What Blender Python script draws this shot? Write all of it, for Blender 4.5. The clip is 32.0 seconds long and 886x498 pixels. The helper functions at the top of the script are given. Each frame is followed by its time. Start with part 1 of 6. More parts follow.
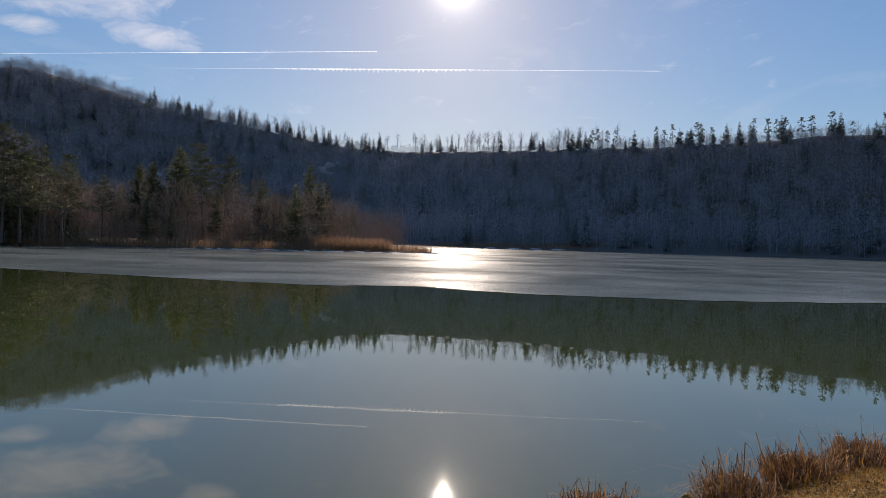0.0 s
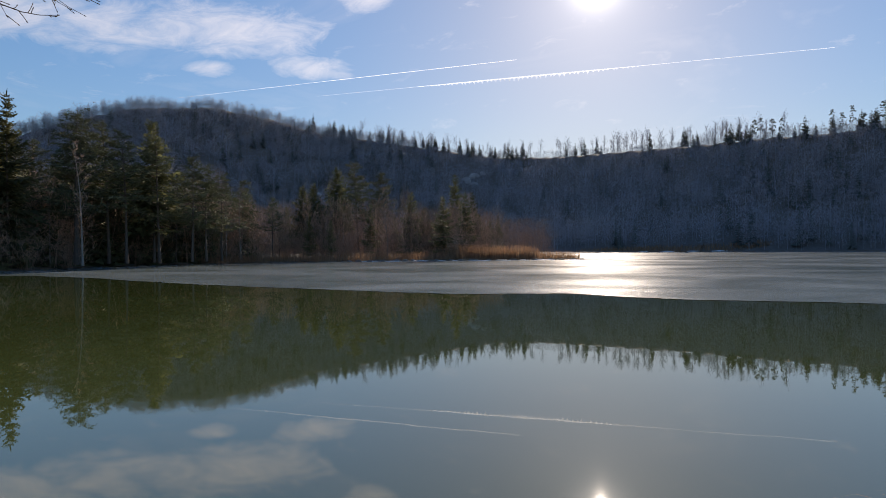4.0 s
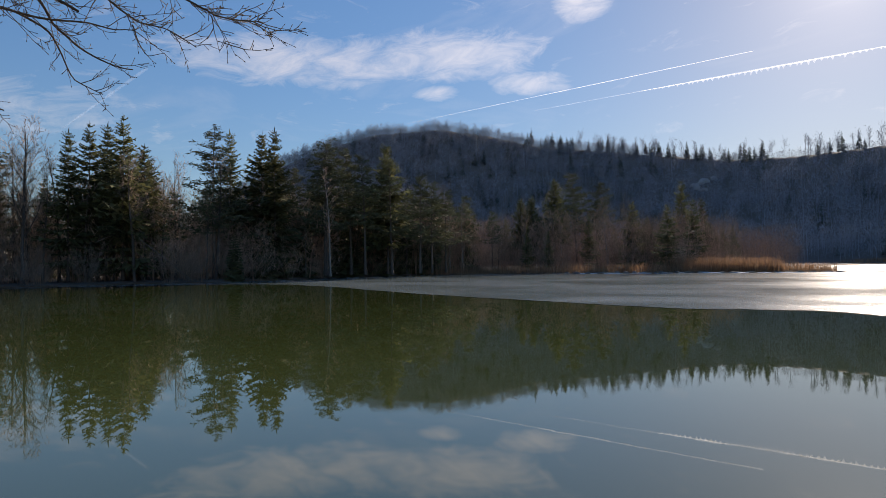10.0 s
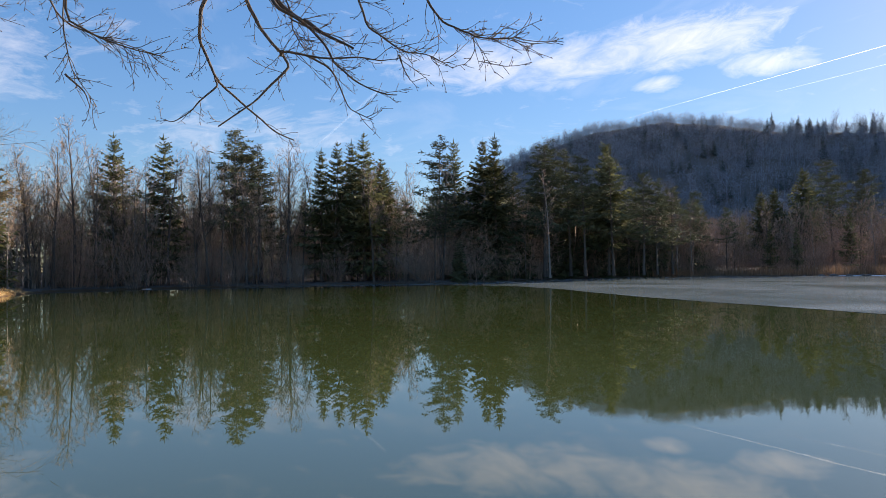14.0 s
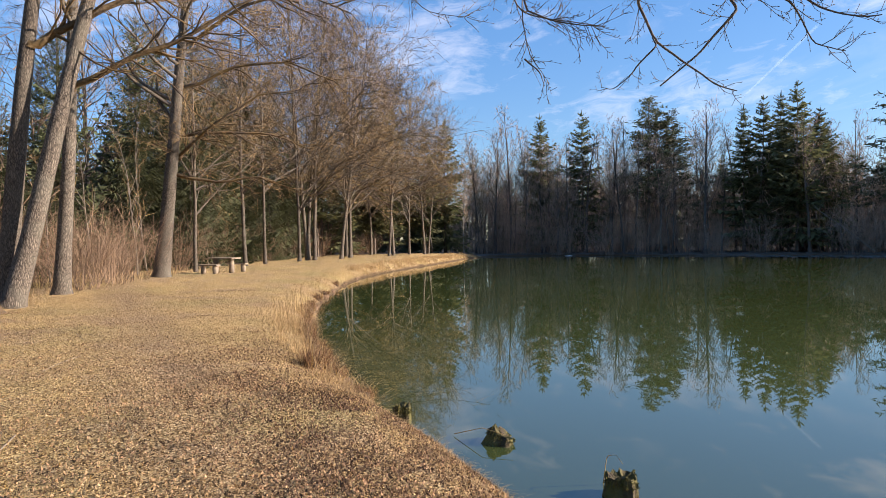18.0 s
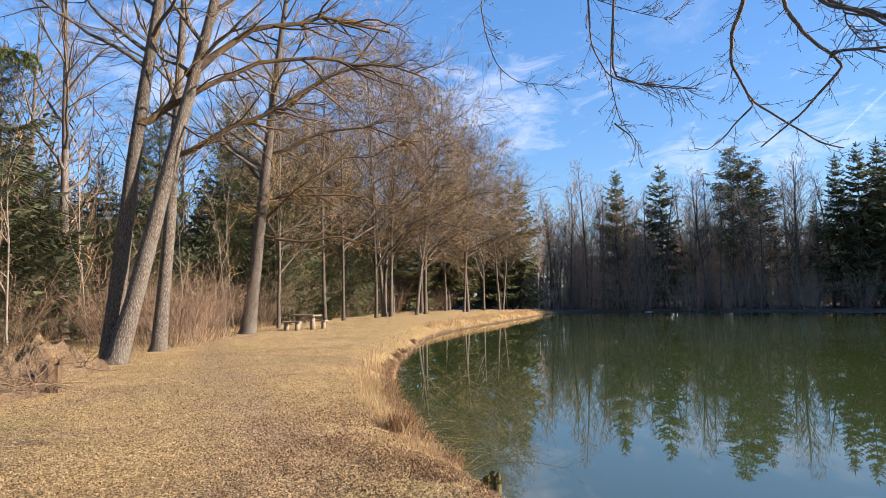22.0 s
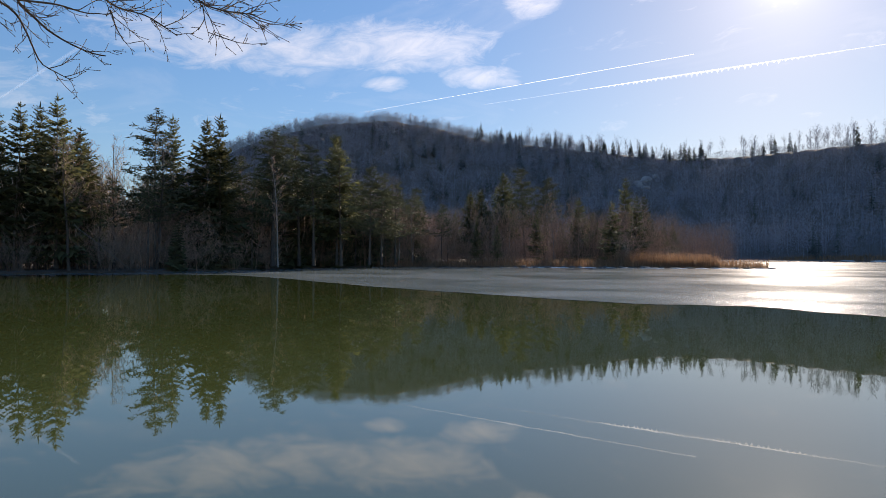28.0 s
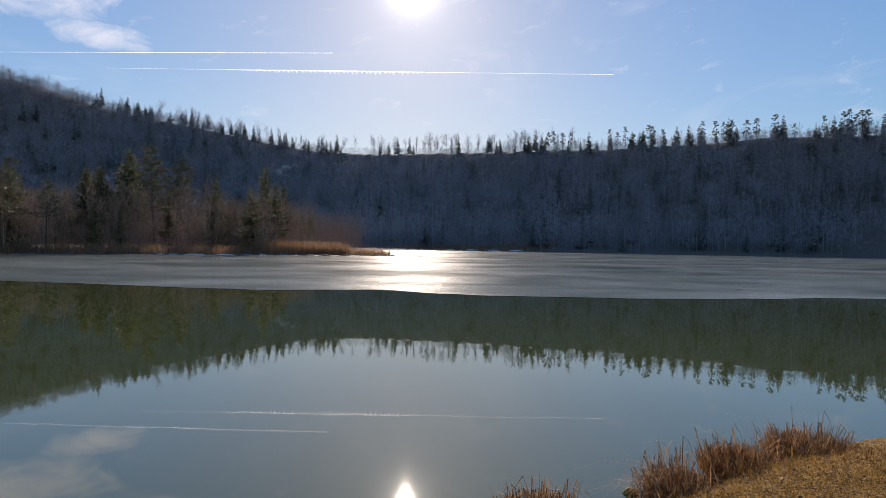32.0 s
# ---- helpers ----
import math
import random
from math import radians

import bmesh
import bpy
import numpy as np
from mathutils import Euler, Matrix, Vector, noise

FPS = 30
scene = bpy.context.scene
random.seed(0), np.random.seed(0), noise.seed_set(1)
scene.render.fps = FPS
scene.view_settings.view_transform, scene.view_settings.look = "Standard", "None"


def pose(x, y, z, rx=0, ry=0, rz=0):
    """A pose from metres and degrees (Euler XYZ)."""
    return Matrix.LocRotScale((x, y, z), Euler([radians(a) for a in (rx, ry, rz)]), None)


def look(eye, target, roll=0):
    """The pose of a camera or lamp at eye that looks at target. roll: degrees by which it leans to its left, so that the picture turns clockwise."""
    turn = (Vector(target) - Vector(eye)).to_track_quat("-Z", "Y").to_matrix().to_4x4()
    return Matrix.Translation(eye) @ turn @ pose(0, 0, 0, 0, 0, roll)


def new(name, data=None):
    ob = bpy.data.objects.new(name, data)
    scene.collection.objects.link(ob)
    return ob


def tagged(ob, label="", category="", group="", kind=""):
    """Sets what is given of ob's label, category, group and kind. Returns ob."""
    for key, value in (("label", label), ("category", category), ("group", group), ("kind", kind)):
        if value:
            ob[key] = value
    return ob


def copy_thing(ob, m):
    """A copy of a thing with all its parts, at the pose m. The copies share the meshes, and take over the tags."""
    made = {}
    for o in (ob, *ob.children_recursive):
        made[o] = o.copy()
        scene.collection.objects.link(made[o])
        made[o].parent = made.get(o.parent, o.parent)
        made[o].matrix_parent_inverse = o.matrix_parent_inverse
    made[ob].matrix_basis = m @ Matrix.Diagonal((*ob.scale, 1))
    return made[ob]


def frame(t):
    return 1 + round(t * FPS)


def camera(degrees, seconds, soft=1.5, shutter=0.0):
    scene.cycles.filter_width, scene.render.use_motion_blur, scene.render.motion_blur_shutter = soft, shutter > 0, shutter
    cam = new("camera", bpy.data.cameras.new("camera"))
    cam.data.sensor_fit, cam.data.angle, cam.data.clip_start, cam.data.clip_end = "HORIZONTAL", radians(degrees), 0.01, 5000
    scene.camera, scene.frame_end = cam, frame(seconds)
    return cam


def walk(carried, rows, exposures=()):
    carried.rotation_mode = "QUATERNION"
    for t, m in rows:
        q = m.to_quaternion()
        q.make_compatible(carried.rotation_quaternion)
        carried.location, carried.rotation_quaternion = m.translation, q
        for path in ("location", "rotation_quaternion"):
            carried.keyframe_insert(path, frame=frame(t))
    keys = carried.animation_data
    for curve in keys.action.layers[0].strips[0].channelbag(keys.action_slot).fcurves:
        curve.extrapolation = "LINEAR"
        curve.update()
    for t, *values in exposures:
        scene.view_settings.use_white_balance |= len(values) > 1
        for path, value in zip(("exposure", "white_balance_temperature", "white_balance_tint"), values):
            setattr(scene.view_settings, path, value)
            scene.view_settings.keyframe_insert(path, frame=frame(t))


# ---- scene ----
cam = camera(71.5, 32.0, soft=0.8)
# seconds, eye x y z, yaw, pitch, lean to the right
ROWS = [
    (0, 0.00, -0.00, 2.20, 0.00, -0.72, -1.53),
    (0.5, -0.04, -0.02, 2.17, 0.47, -4.15, -2.08),
    (1, -0.06, -0.00, 2.16, 2.31, -6.79, -1.94),
    (1.5, -0.06, 0.02, 2.15, 4.53, -7.97, -1.55),
    (2, -0.09, 0.04, 2.16, 6.79, -8.11, -1.53),
    (2.5, -0.12, 0.07, 2.18, 9.09, -6.41, -1.01),
    (3, -0.13, 0.10, 2.20, 11.31, -3.50, -0.88),
    (3.5, -0.07, 0.07, 2.20, 12.70, -1.41, 0.08),
    (5.5, 0.26, 0.18, 2.19, 15.66, 1.58, -0.03),
    (6, 0.31, 0.20, 2.19, 16.93, 1.98, 0.03),
    (6.5, 0.34, 0.24, 2.17, 18.49, 2.15, 0.04),
    (7, 0.36, 0.37, 2.12, 21.13, 2.20, 0.12),
    (7.5, 0.32, 0.39, 2.14, 22.88, 2.27, -0.01),
    (8, 0.29, 0.41, 2.15, 24.18, 2.15, -0.45),
    (8.5, 0.31, 0.39, 2.14, 25.64, 1.98, -0.42),
    (9, 0.33, 0.34, 2.12, 27.45, 1.48, -0.15),
    (9.5, 0.24, 0.33, 2.14, 30.31, 1.36, 0.94),
    (10, 0.15, 0.32, 2.16, 33.73, 1.25, 0.74),
    (10.5, 0.04, 0.35, 2.20, 37.89, 1.21, 0.89),
    (11, 0.01, 0.30, 2.21, 42.20, 1.22, 1.07),
    (11.5, -0.03, 0.27, 2.22, 45.09, 1.41, 0.49),
    (12, -0.03, 0.23, 2.22, 47.19, 1.59, 0.31),
    (12.5, -0.06, 0.22, 2.22, 48.88, 1.78, -0.32),
    (13, -0.09, 0.22, 2.22, 50.05, 1.80, 0.23),
    (13.5, -0.07, 0.19, 2.22, 51.63, 1.67, 0.84),
    (15.5, -0.05, -0.03, 2.18, 62.78, 1.59, 0.67),
    (16, -0.13, -0.10, 2.15, 66.42, 1.41, 1.22),
    (16.5, -0.08, -0.12, 2.19, 70.16, 1.33, 0.96),
    (17, -0.05, -0.14, 2.19, 74.99, 1.22, 1.06),
    (17.5, -0.09, -0.10, 2.17, 83.55, -0.24, -0.59),
    (18, -0.16, -0.10, 2.15, 90.83, -0.69, 0.75),
    (18.5, -0.21, -0.12, 2.15, 95.91, -0.47, 1.59),
    (19, -0.30, -0.16, 2.15, 101.01, -0.09, 1.76),
    (19.5, -0.20, -0.19, 2.16, 104.98, 0.12, 1.55),
    (20, -0.09, -0.23, 2.22, 106.09, 0.46, 1.16),
    (20.5, -0.08, -0.25, 2.25, 105.00, 2.30, 0.42),
    (21, -0.06, -0.23, 2.25, 103.53, 3.41, 0.19),
    (21.5, -0.08, -0.27, 2.25, 101.82, 4.08, 0.11),
    (22, -0.15, -0.28, 2.26, 97.53, 4.53, 0.89),
    (22.5, -0.18, -0.27, 2.25, 92.63, 4.83, 0.75),
    (23, -0.18, -0.28, 2.23, 87.53, 5.01, 0.31),
    (23.5, -0.17, -0.24, 2.21, 82.35, 4.28, -0.26),
    (24, -0.18, -0.14, 2.21, 76.77, 2.87, -1.00),
    (24.5, -0.16, -0.01, 2.20, 69.42, 2.00, -1.11),
    (25, -0.15, 0.11, 2.20, 62.40, 1.11, -1.04),
    (25.5, -0.13, 0.21, 2.21, 55.81, 0.56, -0.94),
    (26, -0.10, 0.32, 2.22, 49.49, 0.37, -0.96),
    (26.5, -0.15, 0.39, 2.24, 44.09, 0.34, -0.85),
    (28.5, -0.07, 0.05, 2.21, 23.41, 0.49, -0.27),
    (29, -0.04, -0.01, 2.20, 17.50, 0.54, -0.77),
    (29.5, -0.01, -0.05, 2.20, 11.81, 0.76, -0.81),
    (30, 0.02, -0.08, 2.21, 8.29, 0.98, -1.13),
    (30.5, 0.07, -0.04, 2.22, 5.55, 0.96, -0.90),
    (31, 0.10, -0.06, 2.22, 3.06, 0.82, -0.54),
    (31.5, 0.11, -0.07, 2.23, 0.12, 0.57, -0.86),
    (32, 0.10, -0.08, 2.23, -3.78, -0.45, -0.85),
]
# seconds, stops, kelvin
EXPOSURES = [(t, stops, kelvin, 18) for t, stops, kelvin in ((0.0, 0.45, 7300), (1.0, 0.58, 7300), (2.0, 0.95, 7250), (3.0, 0.78, 7300), (3.5, 0.68, 7300), (6.0, 0.45, 7350), (9.0, 0.5, 7250), (11.0, 0.57, 7150), (12.0, 0.68, 7100), (13.0, 0.93, 7050),
                                                             (16.0, 1.14, 6850), (19.0, 1.28, 6620), (21.0, 1.35, 6550), (23.0, 1.3, 6550), (24.5, 1.32, 6550), (26.0, 1.27, 6780), (28.5, 0.75, 7250), (32.0, 0.66, 7350))]
walk(cam, [(t, pose(x, y, z, 90 + pitch, 0, yaw) @ pose(0, 0, 0, 0, 0, -lean))
           for t, x, y, z, yaw, pitch, lean in ROWS], EXPOSURES)

from mathutils.geometry import tessellate_polygon

# ---------------------------------------------------------------- sky, sun
SUN_AZ, SUN_EL = radians(0.6), radians(22.8)      # clockwise from +y, above the horizon
world = bpy.data.worlds.new("world")
scene.world = world
world.use_nodes = True
wt = world.node_tree
wt.nodes.clear()


def node(tree, kind, inputs=(), **props):
    n = tree.nodes.new(kind)
    for k, v in props.items():
        setattr(n, k, v)
    for k, v in dict(inputs).items():
        if isinstance(v, bpy.types.NodeSocket):
            tree.links.new(v, n.inputs[k])
        else:
            n.inputs[k].default_value = v
    return n


def calc(tree, op, a, b=0.0, c=0.0, clamp=False):
    return node(tree, "ShaderNodeMath", {0: a, 1: b, 2: c}, operation=op, use_clamp=clamp).outputs[0]


def ramp(tree, fac, *stops):
    n = node(tree, "ShaderNodeValToRGB", {0: fac})
    els = n.color_ramp.elements
    while len(els) < len(stops):
        els.new(0.5)
    for e, (at, col) in zip(els, stops):
        e.position = at
        e.color = (*col, 1) if isinstance(col, tuple) else (col, col, col, 1)
    return n.outputs[0]


def mixc(tree, fac, a, b):
    n = node(tree, "ShaderNodeMix", {0: fac}, data_type="RGBA")
    for i, v in ((6, a), (7, b)):
        if isinstance(v, bpy.types.NodeSocket):
            tree.links.new(v, n.inputs[i])
        else:
            n.inputs[i].default_value = (*v, 1)
    return n.outputs[2]


sky = node(wt, "ShaderNodeTexSky", sky_type="NISHITA", sun_disc=False, sun_elevation=SUN_EL, sun_rotation=SUN_AZ,
           altitude=400, air_density=1.0, dust_density=0.3, ozone_density=3.0)
coord = node(wt, "ShaderNodeTexCoord").outputs["Generated"]
xyz = node(wt, "ShaderNodeSeparateXYZ", {0: coord})
az = calc(wt, "MULTIPLY", calc(wt, "ARCTAN2", calc(wt, "MULTIPLY", xyz.outputs[0], -1.0), xyz.outputs[1]), 57.2958)
el = calc(wt, "MULTIPLY", calc(wt, "ARCSINE", xyz.outputs[2]), 57.2958)
flat = node(wt, "ShaderNodeCombineXYZ", {0: calc(wt, "MULTIPLY", az, 0.11), 1: calc(wt, "MULTIPLY_ADD", el, 0.30, calc(wt, "MULTIPLY", az, 0.03)), 2: 0.0}).outputs[0]
puff = node(wt, "ShaderNodeTexNoise", {"Vector": flat, "Scale": 2.1, "Detail": 11.0, "Roughness": 0.66, "Distortion": 0.7}).outputs[0]
wisp = node(wt, "ShaderNodeTexNoise", {"Vector": flat, "Scale": 0.45, "Detail": 6.0, "Roughness": 0.6, "Distortion": 1.2}).outputs[0]
mask = 0.0
for caz, cel, haz, hel, amount in ((47, 18.0, 15, 2.6, 1.0), (33, 18.8, 11, 2.6, 1.0), (25.3, 16.0, 4.6, 1.2, 1.1), (20.6, 23.2, 3.6, 2.6, 1.1),
                                   (34, 15.4, 3.0, 0.8, 0.9), (95, 17.5, 16, 5.5, 0.55), (70, 12.0, 14, 3.0, 0.5), (120, 20, 14, 9, 0.5)):
    a = calc(wt, "POWER", calc(wt, "DIVIDE", calc(wt, "SUBTRACT", az, float(caz)), float(haz)), 2.0)
    b = calc(wt, "POWER", calc(wt, "DIVIDE", calc(wt, "SUBTRACT", el, float(cel)), float(hel)), 2.0)
    m = calc(wt, "MULTIPLY", calc(wt, "SUBTRACT", 1.0, calc(wt, "ADD", a, b), clamp=True), amount)
    mask = calc(wt, "MAXIMUM", mask, m)
cloud = calc(wt, "MULTIPLY", calc(wt, "SUBTRACT", calc(wt, "ADD", calc(wt, "MULTIPLY", puff, 1.9), calc(wt, "MULTIPLY", mask, 0.75)), 1.12), 0.95, clamp=True)
thin = calc(wt, "MULTIPLY", calc(wt, "SUBTRACT", wisp, 0.54, clamp=True), 0.55, clamp=True)
cover = calc(wt, "ADD", calc(wt, "MULTIPLY", cloud, 0.62), thin, clamp=True)
# brightness round the sun
sun_dir = Vector((math.sin(SUN_AZ) * math.cos(SUN_EL), math.cos(SUN_AZ) * math.cos(SUN_EL), math.sin(SUN_EL)))
dotp = node(wt, "ShaderNodeVectorMath", {0: coord, 1: sun_dir}, operation="DOT_PRODUCT").outputs["Value"]
near = calc(wt, "MAXIMUM", dotp, 0.0)
halo = calc(wt, "ADD", calc(wt, "MULTIPLY", calc(wt, "POWER", near, 15000.0), 9.0), calc(wt, "MULTIPLY", calc(wt, "POWER", near, 1800.0), 0.75))
halo = calc(wt, "ADD", halo, calc(wt, "MULTIPLY", calc(wt, "POWER", near, 220.0), 0.14))
SKY_GAIN = 0.101
richer = node(wt, "ShaderNodeHueSaturation", {"Saturation": 1.19, "Color": sky.outputs[0]}).outputs[0]
skyrgb = node(wt, "ShaderNodeVectorMath", {0: richer, 1: (SKY_GAIN, SKY_GAIN, SKY_GAIN)}, operation="MULTIPLY").outputs[0]
# a hazy sky: the glare towards the sun is spread over the whole dome
lum = node(wt, "ShaderNodeRGBToBW", {0: skyrgb}).outputs[0]
even = calc(wt, "POWER", calc(wt, "DIVIDE", calc(wt, "MAXIMUM", lum, 0.005), 0.16), -0.38)
skyrgb = node(wt, "ShaderNodeVectorMath", {0: skyrgb, 3: even}, operation="SCALE").outputs[0]
white = calc(wt, "ADD", 0.62, calc(wt, "MULTIPLY", calc(wt, "POWER", near, 6.0), 0.25))
clouds = mixc(wt, cover, skyrgb, node(wt, "ShaderNodeCombineXYZ", {0: white, 1: white, 2: calc(wt, "MULTIPLY", white, 1.03)}).outputs[0])
glow = node(wt, "ShaderNodeVectorMath", {0: (1.0, 0.97, 0.9), 3: halo}, operation="SCALE").outputs[0]
total = node(wt, "ShaderNodeVectorMath", {0: clouds, 1: glow}, operation="ADD").outputs[0]
bg = node(wt, "ShaderNodeBackground", {"Color": total, "Strength": 1.0})
node(wt, "ShaderNodeOutputWorld", {0: bg.outputs[0]})

sun = new("sun", bpy.data.lights.new("sun", "SUN"))
sun.data.energy, sun.data.angle, sun.data.color = 5.0, radians(0.53), (1.0, 0.93, 0.82)
sun.matrix_world = look(sun_dir * 1000, (0, 0, 0))


# ---------------------------------------------------------------- materials
def surface(name, base, rough=0.85, bump=0.0, bump_scale=30.0, wide=None, spread=0.35, vary=0.0, island=0.0, fine=8.0, coarse=0.7, spec=0.3, thin=0.0, grain=1.0):
    """A rough natural surface: two scales of colour noise, optional bump and a change from piece to piece."""
    m = bpy.data.materials.new(name)
    m.use_nodes = True
    t = m.node_tree
    p = t.nodes["Principled BSDF"]
    pos = node(t, "ShaderNodeTexCoord").outputs["Object"]
    if grain != 1.0:
        pos = node(t, "ShaderNodeVectorMath", {0: pos, 1: (1.0, 1.0, grain)}, operation="MULTIPLY").outputs[0]
    n1 = node(t, "ShaderNodeTexNoise", {"Vector": pos, "Scale": fine, "Detail": 5.0, "Roughness": 0.65}).outputs[0]
    n2 = node(t, "ShaderNodeTexNoise", {"Vector": pos, "Scale": coarse, "Detail": 3.0}).outputs[0]
    dark = tuple(c * (1 - spread) for c in base)
    light = tuple(min(1, c * (1 + spread)) for c in base)
    col = ramp(t, n1, (0.3, dark), (0.7, light))
    col = mixc(t, ramp(t, n2, (0.35, 0.0), (0.68, 0.75)), col, wide or tuple(c * 0.75 for c in base))
    gain = 1.0
    if vary:
        rnd = node(t, "ShaderNodeObjectInfo").outputs["Random"]
        gain = calc(t, "MULTIPLY_ADD", rnd, 2 * vary, 1 - vary)
    if island:
        rnd = node(t, "ShaderNodeNewGeometry").outputs["Random Per Island"]
        gain = calc(t, "MULTIPLY", gain, calc(t, "MULTIPLY_ADD", rnd, 2 * island, 1 - island))
    if vary or island:
        col = node(t, "ShaderNodeVectorMath", {0: col, 3: gain}, operation="SCALE").outputs[0]
    t.links.new(col, p.inputs["Base Color"])
    p.inputs["Roughness"].default_value = rough
    p.inputs["Specular IOR Level"].default_value = spec
    if bump:
        nb = node(t, "ShaderNodeTexNoise", {"Vector": pos, "Scale": bump_scale, "Detail": 4.0}).outputs[0]
        t.links.new(node(t, "ShaderNodeBump", {"Height": nb, "Strength": bump, "Distance": 0.05}).outputs[0], p.inputs["Normal"])
    if thin:
        tr = node(t, "ShaderNodeBsdfTranslucent", {"Color": col})
        mx = node(t, "ShaderNodeMixShader", {0: thin, 1: p.outputs[0], 2: tr.outputs[0]})
        t.links.new(mx.outputs[0], t.nodes["Material Output"].inputs[0])
    return m


def furrowed_bark(name, base, scale=30.0, long=0.2):
    """Rough bark: upright plates with dark furrows between them, lichen-grey and mossy patches."""
    m = bpy.data.materials.new(name)
    m.use_nodes = True
    t = m.node_tree
    p = t.nodes["Principled BSDF"]
    pos = node(t, "ShaderNodeTexCoord").outputs["Object"]
    warp = node(t, "ShaderNodeTexNoise", {"Vector": pos, "Scale": 5.0, "Detail": 3.0}).outputs[1]
    bent = node(t, "ShaderNodeVectorMath", {0: warp, 1: (0.12, 0.12, 0.12), 2: pos}, operation="MULTIPLY_ADD").outputs[0]
    bent = node(t, "ShaderNodeVectorMath", {0: bent, 1: (1.0, 1.0, long)}, operation="MULTIPLY").outputs[0]
    cell = node(t, "ShaderNodeTexVoronoi", {"Vector": bent, "Scale": scale, "Randomness": 1.0}, feature="DISTANCE_TO_EDGE").outputs["Distance"]
    grit = node(t, "ShaderNodeTexNoise", {"Vector": bent, "Scale": scale * 2.5, "Detail": 5.0, "Roughness": 0.7}).outputs[0]
    tone = node(t, "ShaderNodeTexNoise", {"Vector": pos, "Scale": 1.7, "Detail": 4.0}).outputs[0]
    high = calc(t, "ADD", cell, calc(t, "MULTIPLY", calc(t, "SUBTRACT", grit, 0.5), 0.28))
    col = ramp(t, high, (0.01, tuple(c * 0.3 for c in base)), (0.13, tuple(c * 0.85 for c in base)), (0.4, tuple(c * 1.4 for c in base)))
    col = mixc(t, ramp(t, tone, (0.45, 0.0), (0.7, 0.55)), col, mixc(t, grit, (0.05, 0.042, 0.026), (0.24, 0.22, 0.17)))
    rnd = node(t, "ShaderNodeObjectInfo").outputs["Random"]
    col = node(t, "ShaderNodeVectorMath", {0: col, 3: calc(t, "MULTIPLY_ADD", rnd, 0.3, 0.85)}, operation="SCALE").outputs[0]
    t.links.new(col, p.inputs["Base Color"])
    p.inputs["Roughness"].default_value = 0.9
    p.inputs["Specular IOR Level"].default_value = 0.25
    t.links.new(node(t, "ShaderNodeBump", {"Height": high, "Strength": 0.8, "Distance": 0.03}).outputs[0], p.inputs["Normal"])
    return m


BARK = furrowed_bark("bark", (0.145, 0.115, 0.086))
SAPLING = surface("sapling_bark", (0.205, 0.168, 0.128), bump=0.4, spread=0.4, vary=0.25, fine=9)
BARK_DARK = surface("bark_dark", (0.125, 0.10, 0.08), bump=0.6, bump_scale=18, spread=0.5, vary=0.25, fine=12, grain=0.3)
BARK_PALE = surface("bark_pale", (0.27, 0.245, 0.21), bump=0.4, spread=0.35, vary=0.2, fine=9)
TWIG = surface("twig", (0.25, 0.163, 0.068), spread=0.45, vary=0.25, island=0.8, coarse=0.4, wide=(0.17, 0.105, 0.05))
TWIG_GREY = surface("twig_grey", (0.36, 0.265, 0.195), spread=0.3, vary=0.3, island=0.4, coarse=0.15)
THICKET = surface("thicket", (0.20, 0.13, 0.08), spread=0.4, vary=0.3, island=0.5, coarse=0.3)
TWIG_RED = surface("twig_red", (0.36, 0.235, 0.165), spread=0.3, vary=0.3, island=0.4, coarse=0.15)
MOSSY = surface("mossy_twig", (0.075, 0.054, 0.036), spread=0.6, bump=0.6, bump_scale=14, wide=(0.15, 0.088, 0.022), vary=0.1, fine=9, coarse=1.2)
NEEDLE = surface("needles", (0.12, 0.125, 0.055), spread=0.35, vary=0.3, island=0.45, coarse=0.3, wide=(0.12, 0.115, 0.055), thin=0.3)
PINE = surface("pine_needles", (0.11, 0.12, 0.066), spread=0.35, vary=0.25, island=0.45, coarse=0.3, wide=(0.08, 0.075, 0.03), thin=0.15)
YOUNG_NEEDLE = surface("young_needles", (0.08, 0.088, 0.038), spread=0.35, vary=0.3, island=0.5, coarse=0.3, wide=(0.07, 0.07, 0.035), thin=0.25)
NEAR_NEEDLE = surface("spruce_needles", (0.165, 0.175, 0.04), spread=0.45, island=0.5, coarse=0.8, wide=(0.09, 0.11, 0.025), thin=0.3)
REED = surface("reed", (0.30, 0.185, 0.11), spread=0.3, island=0.4, coarse=0.3, wide=(0.30, 0.17, 0.09), thin=0.35)
STRAW = surface("straw", (0.50, 0.34, 0.16), spread=0.3, island=0.4, coarse=0.6, wide=(0.42, 0.27, 0.12), thin=0.3)
SEDGE = surface("sedge", (0.15, 0.07, 0.032), spread=0.4, island=0.7, coarse=1.5, wide=(0.20, 0.115, 0.048), thin=0.25)
DRY_SEDGE = surface("dry_sedge", (0.36, 0.22, 0.11), spread=0.35, island=0.5, coarse=1.5, wide=(0.28, 0.14, 0.06), thin=0.25)
MOSSGRASS = surface("moss_grass", (0.30, 0.16, 0.02), spread=0.4, island=0.75, coarse=1.0, wide=(0.24, 0.115, 0.02), thin=0.3)
LITTER = surface("leaf_litter", (0.30, 0.18, 0.088), spread=0.35, island=0.8, coarse=0.8, wide=(0.20, 0.11, 0.06), thin=0.1)
WOOD = surface("weathered_wood", (0.30, 0.23, 0.16), bump=0.5, bump_scale=40, spread=0.35, wide=(0.22, 0.18, 0.13))
